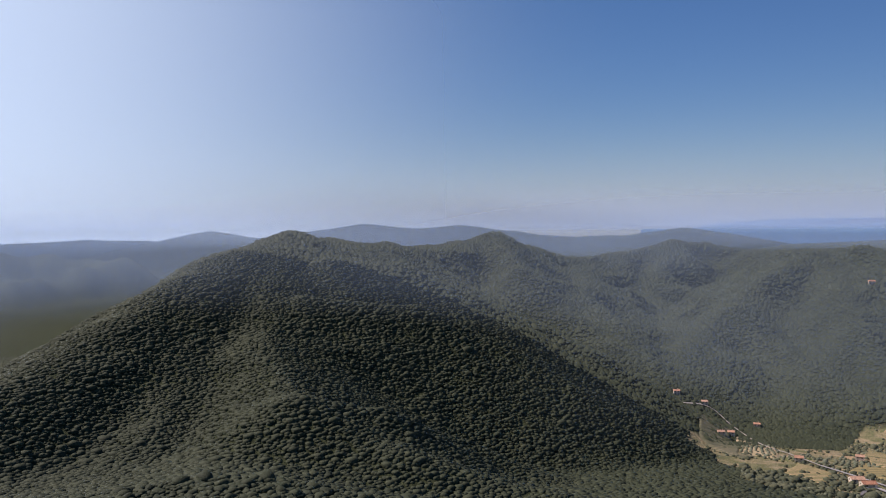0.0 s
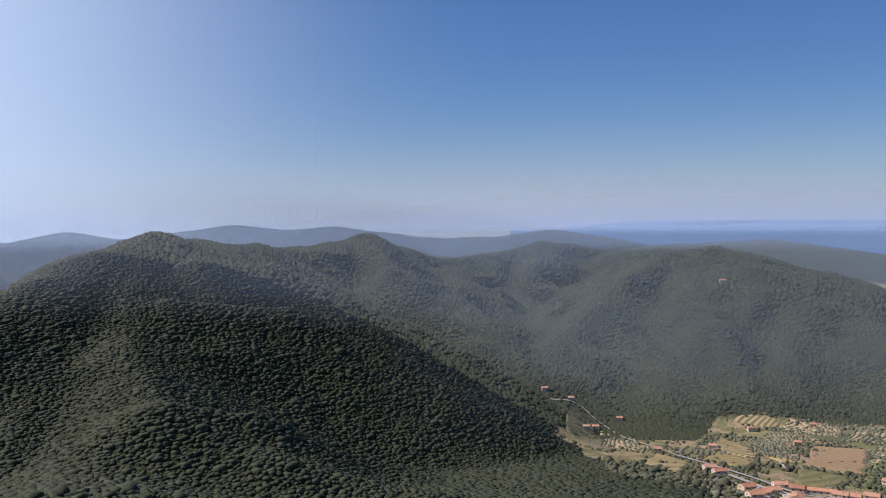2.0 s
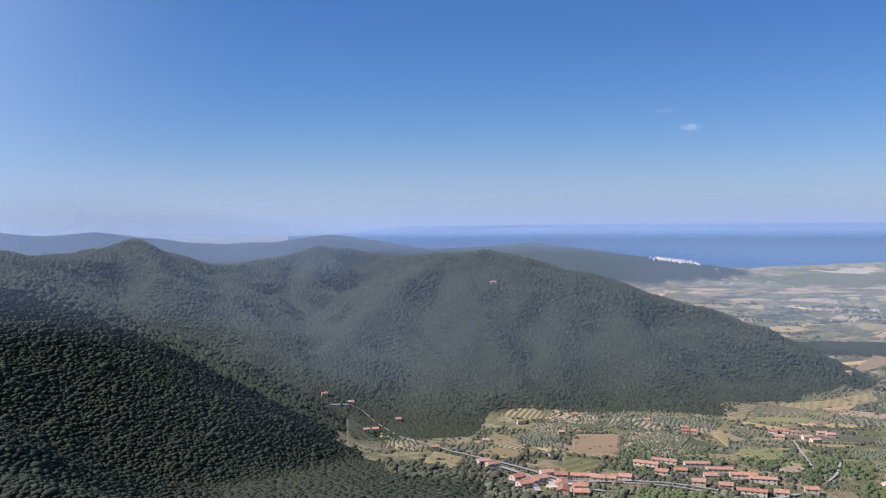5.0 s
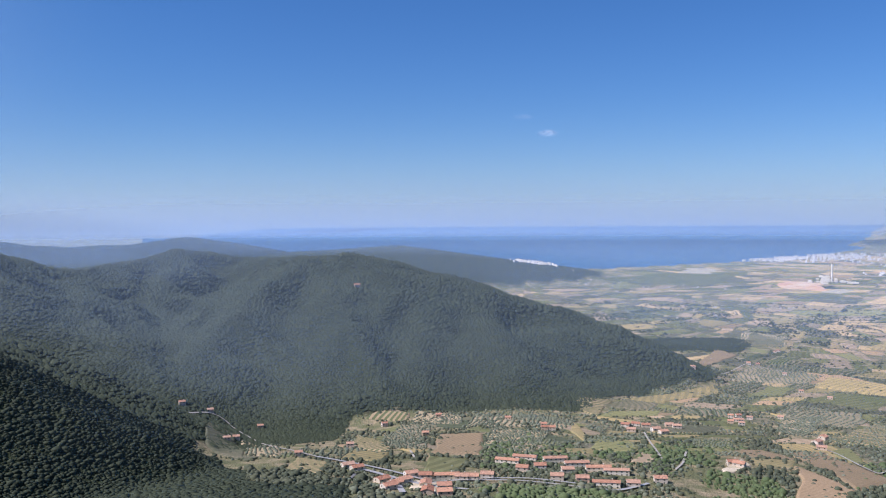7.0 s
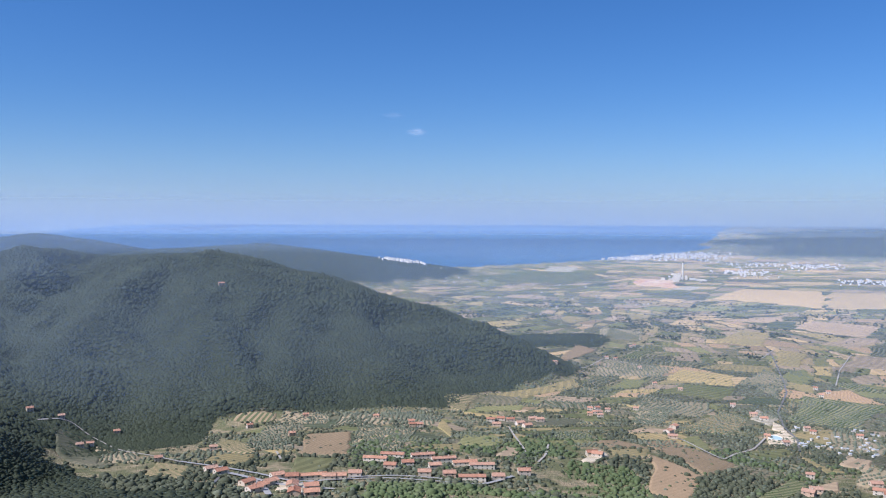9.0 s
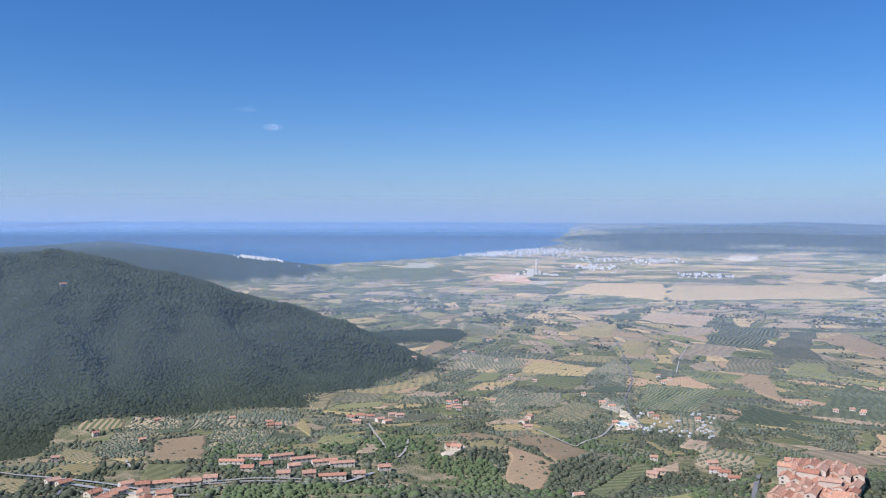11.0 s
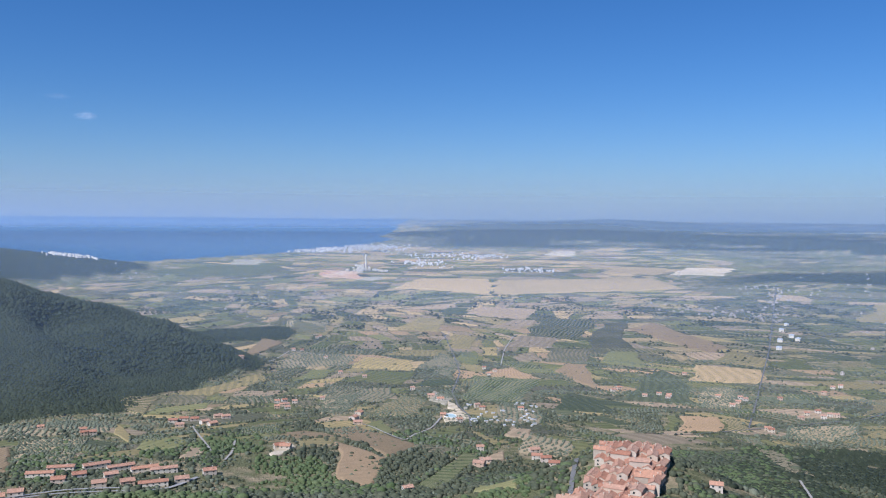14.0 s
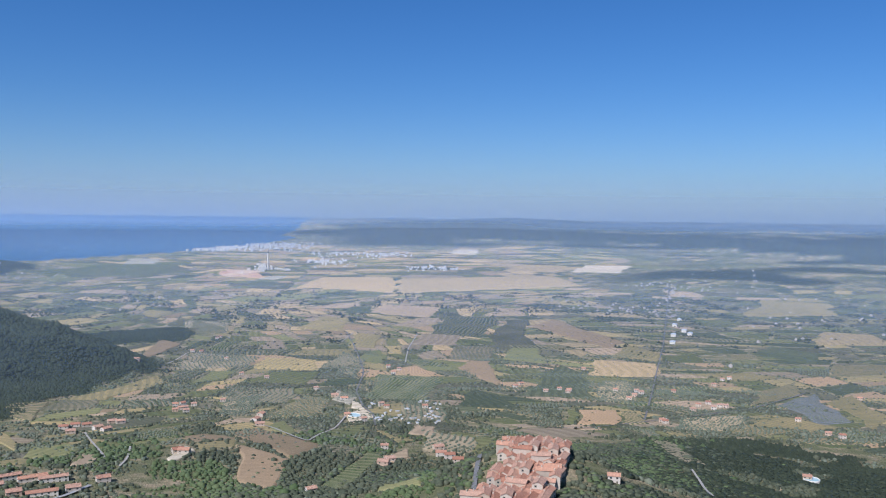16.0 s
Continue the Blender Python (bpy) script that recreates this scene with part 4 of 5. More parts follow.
home('villa', -4.86, 853, 5)
home('villa', -3.88, 897, 10)
home('villa', -8.20, 858, 5)
home('villa', -9.95, 897, 8)
home('villa', 1.54, 846, -6)
home('villa', 2.58, 830, -4)
home('villa', 3.29, 829, -4)
home('villa', 5.77, 835, 0)
home('villa', 4.49, 762, 5)
home('villa', 7.20, 804, 30)
home('villa', 7.85, 776, 30)
home('villa', 8.71, 804, 35)
home('villa', 8.25, 757, 30)
home('villa', 10.40, 894, 25)
home('villa', 11.03, 917, 20)
home('villa', 5.74, 774, 85)
home('villa', 5.63, 728, 85)
home('villa', 4.47, 724, 5)
home('villa', 6.74, 847, 20)
home('villa', -14.47, 1018, 15)
home('villa', -14.87, 1011, -15)
home('villa', -0.84, 893, -10)
home('villa', -7.68, 1342, -8)
home('villa', -8.36, 1358, -6)
home('villa', -9.00, 1349, 5)
home('villa', -9.65, 1314, 25)
home('villa', -10.50, 1370, 10)
home('villa', -10.99, 1360, 10)
home('villa', -8.07, 1290, 0)
home('villa', -10.14, 1290, 30)
home('cottage', -2.33, 1262, 0)
home('cottage', -2.86, 1261, 0)
home('cottage', 4.86, 1409, 5)
home('cottage', 5.76, 1227, 10)
home('cottage', 0.13, 1366, 0)
home('cottage', 18.36, 1232, 0)
home('cottage', 21.75, 1356, 10)
home('cottage', 16.79, 1364, 0)
home('cottage', 18.97, 1201, 10)
home('cottage', -11.96, 1948, 0)
home('cottage', -14.94, 1490, 15)
home('cottage', -14.32, 1464, 0)
home('cottage', -14.80, 1546, 20)
home('cottage', -15.48, 1527, 0)
home('cottage', -17.32, 1561, 0)
home('cottage', -15.38, 2312, 0)
home('cottage', -16.94, 2557, 0)
home('cottage', 8.53, 1359, 20)
home('cottage', 10.86, 1116, 0)
home('cottage', 14.30, 1043, 0)
home('cottage', 19.99, 1370, 3)
home('villa', -19.44, 1318, 60)
home('villa', -19.70, 1263, 5)
home('villa', -19.79, 1370, 70)
home('villa', -24.67, 1580, 0)
home('villa', -25.29, 1525, 10)
home('villa', -31.92, 1030, 0)
home('villa', -32.50, 1019, 10)
home('villa', -31.73, 1065, 20)
home('villa', -33.09, 993, 0)
home('villa', -28.00, 966, -15)
home('villa', -28.40, 987, 10)
home('cottage', -55.55, 1031, 0)
home('cottage', -43.61, 663, 0)
home('cottage', -23.12, 781, 20)
home('cottage', -48.90, 1584, 0)
home('cottage', -49.51, 1621, 10)
home('cottage', -50.22, 1597, 0)
home('cottage', -48.56, 1526, 20)
home('cottage', -49.86, 1567, 0)
home('cottage', -50.60, 1599, 0)
home('cottage', -49.82, 1876, 0)
home('cottage', -50.33, 1964, 0)
home('cottage', -50.76, 1996, 0)
home('cottage', -47.32, 1739, 0)
home('cottage', -45.25, 1697, 20)
home('cottage', -44.83, 1658, 0)
home('cottage', -43.58, 1714, 0)
home('cottage', -40.52, 1690, 0)
home('cottage', -44.95, 1715, 10)
home('cottage', -44.48, 1612, 0)
home('cottage', -36.92, 1720, 25)
home('cottage', -37.29, 1756, 25)
home('cottage', -41.45, 1994, 0)
home('cottage', -28.26, 1980, 0)
home('cottage', -28.99, 1942, 10)
home('cottage', -40.45, 1666, 0)
home('cottage', -46.64, 1379, 0)
home('cottage', -46.84, 1368, 10)
home('cottage', -17.16, 2587, 0)
home('cottage', -15.41, 2302, 0)
home('cottage', -15.95, 2294, 10)
home('cottage', -18.51, 1900, 10)
home('cottage', -20.15, 1839, 0)
home('cottage', -17.53, 2146, 0)
home('cottage', -25.51, 1343, 0)
home('cottage', -26.62, 1295, 20)
home('cottage', -28.17, 1413, 0)
home('cottage', -27.81, 1441, 20)
home('cottage', -30.80, 1413, 0)
home('cottage', -54.92, 1520, 0)
home('cottage', -56.67, 1409, 0)
home('cottage', -57.46, 1403, 20)
home('cottage', -58.35, 1850, 0)
home('cottage', -28.61, 1893, 0)
home('cottage', -23.41, 1689, 0)
home('cottage', -14.66, 1487, 0)
home('cottage', -15.00, 1449, 10)
home('cottage', -14.33, 1537, 0)
home('cottage', -28.06, 1062, 0)
home('cottage', -38.97, 1669, 0)
home('cottage', -39.88, 1700, 5)
home('cottage', -12.03, 1949, 0)
home('cottage', -2.78, 1266, 10)
home('cottage', -2.29, 1297, 0)
home('cottage', -8.05, 4729, 0)
home('cottage', -5.44, 5453, 0)
home('caravan', -28.44, 1296, 20)
home('caravan', -27.02, 1424, 20)
home('caravan', -28.09, 1359, 70)
home('caravan', -27.30, 1451, 20)
home('caravan', -27.85, 1459, 70)
home('caravan', -27.91, 1331, 110)
home('caravan', -28.45, 1380, 70)
home('caravan', -27.67, 1310, 20)
home('caravan', -27.44, 1305, 70)
home('caravan', -27.54, 1315, 20)
home('caravan', -27.81, 1443, 20)
home('caravan', -27.17, 1460, 110)
home('caravan', -27.68, 1289, 110)
home('caravan', -27.77, 1289, 70)
home('caravan', -31.27, 1302, 70)
home('caravan', -31.25, 1370, 70)
home('caravan', -29.23, 1302, 110)
home('caravan', -31.08, 1317, 20)
home('caravan', -30.28, 1265, 110)
home('caravan', -30.36, 1291, 110)
home('caravan', -31.55, 1269, 70)
home('caravan', -29.84, 1305, 110)
home('caravan', -31.04, 1349, 20)
home('caravan', -31.73, 1286, 20)
home('caravan', -31.53, 1324, 70)
home('caravan', -29.70, 1261, 110)
home('caravan', -31.38, 1334, 110)
home('caravan', -30.81, 1329, 70)
home('caravan', -31.06, 1349, 70)
home('caravan', -31.71, 1322, 20)
home('caravan', -31.23, 1373, 20)
home('caravan', -31.63, 1395, 110)
home('caravan', -29.06, 1337, 20)
home('caravan', -29.60, 1393, 20)
home('caravan', -31.14, 1404, 70)
home('caravan', -29.51, 1397, 20)
home('caravan', -30.07, 1306, 20)
home('caravan', -28.91, 1374, 20)
home('caravan', -30.88, 1413, 20)
home('caravan', -28.79, 1308, 20)
home('caravan', -30.87, 1471, 20)
home('caravan', -31.48, 1451, 20)
home('caravan', -30.89, 1477, 20)
home('caravan', -30.50, 1478, 70)
home('caravan', -31.82, 1446, 110)
home('caravan', -30.43, 1462, 20)
# a white house alone in the forest
home('villa', 10.29, 1958, 10)
glade('scrub', 0.6, (20.6, 1150), (20.0, 1300), (18.0, 1300), (18.0, 1060))
# the white sheds on the straight road
home('shed', -47.18, 2595, 88)
home('shed', -47.23, 2781, 88)
home('shed', -47.29, 3058, 88)
home('shed', -47.89, 2908, 88)
home('shed', -48.27, 2832, 85)
home('shed', -47.59, 3234, 85)

# the old hill village: rows of houses down its knoll
def hill_village():
    r2 = random.Random(5)
    cx, cy = spot(-38.4, 700)
    for lane in range(7):
        for k in range(-9, 7):
            along = k * 14.0 + (lane % 2) * 6 + r2.uniform(-1.5, 1.5)
            ax = radians(-38.0 - 5 + 0.04 * along)       # the lanes bend, running nearly away from the viewpoint
            ux, uy = -math.sin(ax), math.cos(ax)
            wide = 30 if along < 20 else 30 - (along - 20) * 0.2
            off = (lane - 3) * 7.9
            if abs(off) > wide or abs(along + 25) > 120 or r2.random() < 0.06:
                continue
            x, y = cx + ux * along + uy * off, cy + uy * along - ux * off
            az, r = math.degrees(math.atan2(-x, y)), math.hypot(x, y)
            kind = r2.choice(("tower", "tower", "old", "old", "hall", "hall"))
            home(kind, az, r, -5 + 0.04 * along + 90 + r2.choice((0, 0, 0, 0, 0, 90)) + r2.uniform(-9, 9))


hill_village()


# ---- the quilt of smaller fields over the plain ----
def quilt():
    out, stack = [], []
    a = radians(-34)
    ux, uy = -math.sin(a), math.cos(a)
    root = [np.array((ux * v + uy * u, uy * v - ux * u)) for u, v in ((-14000, -3000), (-14000, 15000), (11000, 15000), (11000, -3000))]
    r2 = random.Random(3)
    stack.append(root)
    while stack:
        q = stack.pop()
        mid = sum(q) / 4
        r = float(np.hypot(*mid))
        e = [float(np.hypot(*(q[(i + 1) % 4] - q[i]))) for i in range(4)]
        a_, b_ = (e[0] + e[2]) / 2, (e[1] + e[3]) / 2
        reach = max(float(np.hypot(*(p - mid))) for p in q)
        az = math.degrees(math.atan2(-mid[0], mid[1]))
        if r - reach > 14000 or (reach < r * 0.5 and not -80 < az < 25):
            continue
        want = 36 + 0.033 * max(r - reach * 0.5, 900)
        if max(a_, b_) < want * r2.uniform(0.9, 1.9):
            out.append((q, r, az))
            continue
        f, g = r2.uniform(0.34, 0.66), r2.uniform(-0.16, 0.16) if max(a_, b_) > want * 2.2 else r2.uniform(-0.03, 0.03)
        strips = float(value_noise(np.array([mid[0]]), np.array([mid[1]]), 700, 51)[0])
        if a_ > b_ * (r2.uniform(0.5, 1.1) if max(a_, b_) > want * 3 else 2.6 if strips > 0.6 else 0.42 if strips < 0.36 else r2.uniform(0.6, 1.2)):
            p, s = q[0] + (q[1] - q[0]) * (f + g), q[3] + (q[2] - q[3]) * (f - g)
            stack += [[q[0], p, s, q[3]], [p, q[1], q[2], s]]
        else:
            p, s = q[1] + (q[2] - q[1]) * (f + g), q[0] + (q[3] - q[0]) * (f - g)
            stack += [[q[0], q[1], p, s], [s, p, q[2], q[3]]]
    return out


SOWN = []                                # fields where few trees stand
hx, hy, hs = [], [], []
kinds_near = ("scrub", "grass", "terrace", "scrub", "vines", "scrub", "fallow", "grass", "orchard", "crop", "straw", "orchard", "ploughed", "grass", "straw")
kinds_right = ("scrub", "crop", "crop", "grass", "scrub", "orchard", "crop", "straw", "grass", "orchard", "fallow")
kinds_shore = ("grass", "scrub", "crop", "grass", "straw", "fallow", "scrub", "grass", "stubble", "orchard")
kinds_far = ("stubble", "stubble", "fallow", "fallow", "grass", "scrub", "straw", "ploughed", "crop", "stubble", "grass", "meadow", "orchard")
pick = random.Random(8)
for q, r, az in quilt():
    c = np.array(q)
    mid = c.mean(0)
    pts = np.vstack([c, mid])
    z, rise = height(pts[:, 0], pts[:, 1])
    rr, aa = np.hypot(*pts.T), np.degrees(np.arctan2(-pts[:, 0], pts[:, 1]))
    if wooded(pts[:, 0], pts[:, 1], rise).max() > 0.3 or (rr > np.interp(aa, COAST_AZ, COAST_R) - 250).any() or r < 1050 or rise.max() > 9:
        continue
    kind = pick.choice(kinds_near if r < pick.uniform(1700, 2700) else kinds_right if az < -41 + pick.uniform(-4, 4) else kinds_shore if az > -13 + pick.uniform(-3, 3) else kinds_far)
    if pick.random() < (0.38 if r < 1500 and az > -36 else 0.12 if r < 1900 else 0.06):
        kind = None
    if kind:
        ins = mid + (c - mid) * (1 - min(0.10, 5.0 / max(20, np.hypot(*(c[1] - c[0])))))
        if pick.random() < 0.4:
            ins = np.roll(ins, 1, axis=0)
        mat, label = CROPS[kind]
        tagged(new("field", drape("field", ins, 0.5 + 0.0003 * r, mat, 12 if r < 2400 else 5)), label, "field", kind="structure")
        if r < 3000 and kind != "scrub":
            SOWN.append(ins)
        if kind in ("terrace", "orchard", "vines") and r < 2300:
            GROVES.append((pick.choice((8, 9, 10)), ins))
    if r < 7000:
        for i in range(4):
            if pick.random() < (0.7 if r < 4500 else 0.5):
                p, s = c[i], c[(i + 1) % 4]
                n = int(np.hypot(*(s - p)) / (3.6 + 0.0026 * r))
                t = np.linspace(0, 1, n + 1)[:-1]
                keep_ = rng.random(n) < pick.choice((0.35, 0.7, 0.95))
                hx.extend((p[0] + (s[0] - p[0]) * t + rng.normal(0, 1.5, n))[keep_])
                hy.extend((p[1] + (s[1] - p[1]) * t + rng.normal(0, 1.5, n))[keep_])
                hs.extend((rng.uniform(2.0, 4.8, n) * (1 + r / 8000))[keep_])
for q in QUADS:
    r = float(np.hypot(*q.mean(0)))
    if r > 4500:
        continue
    for i in range(4):
        if pick.random() < 0.6:
            p, s = q[i], q[(i + 1) % 4]
            n = int(np.hypot(*(s - p)) / (3.4 + 0.0024 * r))
            t = np.linspace(0, 1, n + 1)[:-1]
            out = (p + s) / 2 - q.mean(0)
            out = out / (np.hypot(*out) + 1e-6) * 3.0
            keep_ = rng.random(n) < pick.choice((0.5, 0.8, 0.95))
            hx.extend((p[0] + out[0] + (s[0] - p[0]) * t + rng.normal(0, 1.0, n))[keep_])
            hy.extend((p[1] + out[1] + (s[1] - p[1]) * t + rng.normal(0, 1.0, n))[keep_])
            hs.extend((rng.uniform(2.2, 5.0, n) * (1 + r / 8000))[keep_])
hx, hy = (list(q) for q in stray(np.array(hx), np.array(hy)))
for lx, ly in LANES:
    at = np.sort(rng.uniform(0, len(lx) - 1, int(len(lx) * 2.6)))
    hx.extend(np.interp(at, np.arange(len(lx)), lx) + rng.normal(0, 0.6, len(at)))
    hy.extend(np.interp(at, np.arange(len(lx)), ly) + rng.normal(0, 0.6, len(at)))
    hs.extend(rng.uniform(3.0, 5.6, len(at)))

# ---- trees over the open country ----
CELL = 2.0
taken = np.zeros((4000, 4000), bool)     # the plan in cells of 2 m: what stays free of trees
for cx, cy, cr in CLEAR:
    i0, i1 = int((cx - cr) / CELL) + 2000, int((cx + cr) / CELL) + 2001
    j0, j1 = int((cy - cr) / CELL) + 1000, int((cy + cr) / CELL) + 1001
    if i0 < 0 or j0 < 0 or i1 > 3999 or j1 > 3999:
        continue
    ci, cj = np.meshgrid(np.arange(i0, i1 + 1), np.arange(j0, j1 + 1), indexing="ij")
    taken[i0:i1 + 1, j0:j1 + 1] |= np.hypot((ci - 2000) * CELL - cx, (cj - 1000) * CELL - cy) < cr + 1


sown = np.zeros((4000, 4000), bool)
for q in SOWN:
    lo, hi = np.floor(q.min(0) / CELL).astype(int) + (2000, 1000), np.ceil(q.max(0) / CELL).astype(int) + (2000, 1000)
    if lo.min() < 0 or hi.max() > 3999:
        continue
    ci, cj = np.meshgrid(np.arange(lo[0], hi[0] + 1), np.arange(lo[1], hi[1] + 1), indexing="ij")
    hit = inside((ci.ravel() - 2000) * CELL, (cj.ravel() - 1000) * CELL, q).reshape(ci.shape)
    sown[lo[0]:hi[0] + 1, lo[1]:hi[1] + 1] |= hit


def is_free(x, y, fields=True):
    """False on tracks, at houses and in the open fields."""
    ok = ~taken[np.clip(np.rint(x / CELL).astype(int) + 2000, 0, 3999), np.clip(np.rint(y / CELL).astype(int) + 1000, 0, 3999)]
    if fields:
        few = rng.random(len(x)) < 0.10
        ok &= few | ~sown[np.clip(np.rint(x / CELL).astype(int) + 2000, 0, 3999), np.clip(np.rint(y / CELL).astype(int) + 1000, 0, 3999)]
        for q in QUADS:
            ok &= few | ~inside(x, y, q)
    return ok


for r0, r1, gap, size, sub in ((430, 560, 3.4, 5.1, 2), (560, 1150, 3.4, 5.0, 1), (1150, 1900, 4.7, 6.6, 0), (1900, 2900, 6.2, 8.6, 0)):
    tx, ty = scatter(r0, r1, -75, 79, gap)
    tz, rise = height(tx, ty)
    keep = (wooded(tx, ty, rise) > rng.uniform(0.2, 0.8, len(tx))) & in_view(tx, ty, tz) & is_free(tx, ty, False) & ((np.hypot(tx, ty) < 1900) | (np.degrees(np.arctan2(-tx, ty)) < 52))
    tx, ty, tz = tx[keep], ty[keep], tz[keep]
    grown = 0.78 + 0.5 * value_noise(tx, ty, 26, 31) + 0.25 * (value_noise(tx, ty, 90, 32) - 0.5)
    size = size * grown * np.exp(rng.normal(0, 0.25, len(tx)))
    mixed = (np.degrees(np.arctan2(-tx, ty)) < -25) & (np.degrees(np.arctan2(-tx, ty)) > -47 + 3 * rng.normal(size=len(tx))) & (np.hypot(tx, ty) < 1500)
    fresh = mixed & (value_noise(tx, ty, 70, 36) + rng.normal(0, 0.12, len(tx)) > 0.6)
    for k, mat, lab in ((~mixed, M_OAK, "dense dark green oak forest covering the hillsides"), (mixed & ~fresh, M_COPSE, "mixed woodland on the slope below the hill village"), (fresh, M_GREEN, "fresh green broadleaf wood on the slope below the hill village")):
        if k.any():
            crowns("forest", tx[k], ty[k], tz[k], size[k], sub, mat, lab, "forest", sink=0.05 if sub else 0.22, flat=0.62 if sub else 1.0)


hx, hy, hs = np.array(hx), np.array(hy), np.array(hs)
hz, rise = height(hx, hy)
k = is_free(hx, hy) & in_view(hx, hy, hz) & (rise < 30)
far_ = np.hypot(hx, hy) > 2300
crowns("hedgerow", hx[k & far_], hy[k & far_], hz[k & far_], hs[k & far_], 0, M_COPSE, "far hedgerows and tree lines between the fields", "hedgerow")
k &= ~far_
crowns("hedgerow", hx[k], hy[k], hz[k], hs[k], 1, M_COPSE, "hedgerows and tree lines along the field edges", "hedgerow")

ox, oy, osz = [], [], []
for gap, q in GROVES:
    mid, e = q.mean(0), q[3] - q[0]
    e = e / np.hypot(*e)
    ext = max(np.hypot(*(p - mid)) for p in q)
    gu, gv = np.meshgrid(np.arange(-ext, ext, gap), np.arange(-ext, ext, gap * 0.8))
    gu, gv = gu.ravel() + rng.normal(0, 0.5, gu.size), gv.ravel() + rng.normal(0, 0.6, gv.size)
    x, y = mid[0] + e[0] * gu - e[1] * gv, mid[1] + e[1] * gu + e[0] * gv
    m = inside(x, y, q) & (rng.random(len(x)) < 0.9)
    ox.append(x[m]), oy.append(y[m]), osz.append(rng.uniform(2.8, 4.6, m.sum()))
ox, oy, osz = np.concatenate(ox), np.concatenate(oy), np.concatenate(osz)
ox, oy = stray(ox, oy)
oz, rise = height(ox, oy)
k = is_free(ox, oy, False) & in_view(ox, oy, oz) & (wooded(ox, oy, rise) < 0.5) & (np.hypot(ox, oy) < 4200)
crowns("olive_grove", ox[k], oy[k], oz[k] + 1.0, osz[k], 1, M_OLIVE, "grey-green olive trees planted in rows", "olive grove")

THICKETS = [(mat, np.array([spot(az, r) for az, r in q])) for mat, q in (
    (M_GREEN, ((-11.8, 800), (-13.0, 982), (-17.1, 962), (-20.1, 754))), (M_GREEN, ((1.0, 690), (0.5, 800), (-12.0, 790), (-13.0, 690))),
    (M_GREEN, ((-8.8, 1000), (-8.8, 1120), (-13.5, 1180), (-13.5, 1000))), (M_COPSE, ((-21.5, 980), (-24.5, 1090), (-26.0, 1000), (-21.0, 780))),
    (M_COPSE, ((-15.2, 1080), (-15.5, 1330), (-18.0, 1260), (-18.0, 1040))), (M_COPSE, ((-26.5, 1080), (-26.5, 1200), (-29.0, 1150), (-28.0, 1060))),
    (M_COPSE, ((-16.5, 1640), (-17.0, 1780), (-23.5, 1760), (-23.0, 1640))), (M_COPSE, ((-9.6, 1400), (-10.4, 1520), (-16.5, 1760), (-16.0, 1560))),
    (M_COPSE, ((-45.0, 760), (-45.0, 1150), (-62.0, 1150), (-62.0, 700))),
    (M_COPSE, ((-31.5, 640), (-31.0, 900), (-35.0, 900), (-35.2, 640))), (M_COPSE, ((-33.5, 880), (-33.0, 1080), (-41.0, 1080), (-41.0, 880))))]
for r0, r1, gap, size, cut, mat, lab, cat in ((560, 1000, 4.6, 4.3, 0.50, M_COPSE, "scattered oaks and bushes on the near slopes", "trees"), (560, 1200, 4.2, 4.0, 0.66, M_GREEN, "fresh green bushes and young trees", "bushes"),
                                              (1000, 2300, 6.0, 3.9, 0.555, M_COPSE, "trees and copses between the fields", "trees"), (700, 2300, 7.2, 3.5, 0.54, M_OLIVE, "grey-green olives and bushes spread over dry slopes", "olive trees"), (2300, 4200, 12, 8.0, 0.63, M_OAK, "copses spread over the plain", "trees")):
    tx, ty = scatter(r0, r1, -70, 24, gap)
    dens = value_noise(tx, ty, 95, 21 if mat in (M_OAK, M_COPSE) else 22 if mat is M_GREEN else 24) * 0.6 + value_noise(tx, ty, 33, 23) * 0.4
    for leaf, q in THICKETS:
        m = inside(tx, ty, q)
        dens[m] += 0.3 if leaf is mat else -0.15
    here = (np.degrees(np.arctan2(-tx, ty)) > -16) & (np.hypot(tx, ty) > 830) & (np.hypot(tx, ty) < 1550)
    k = (dens + rng.normal(0, 0.09, len(tx)) > cut + 0.04 * here) & ((mat is not M_GREEN) | (np.abs(np.degrees(np.arctan2(-tx, ty)) + 18) < 20))
    tx, ty = tx[k], ty[k]
    tz, rise = height(tx, ty)
    k = (wooded(tx, ty, rise) < 0.35) & in_view(tx, ty, tz) & (rise < 25)
    tx, ty, tz = tx[k], ty[k], tz[k]
    k = is_free(tx, ty) & (np.hypot(tx, ty) < np.interp(np.degrees(np.arctan2(-tx, ty)), COAST_AZ, COAST_R) - 300)
    crowns({"bushes": "bushes", "olive trees": "olive_trees"}.get(cat, "trees"), tx[k], ty[k], tz[k], size * np.exp(rng.normal(-0.1, 0.33, k.sum())), 1 if r0 < 2000 else 0, mat, lab, cat)


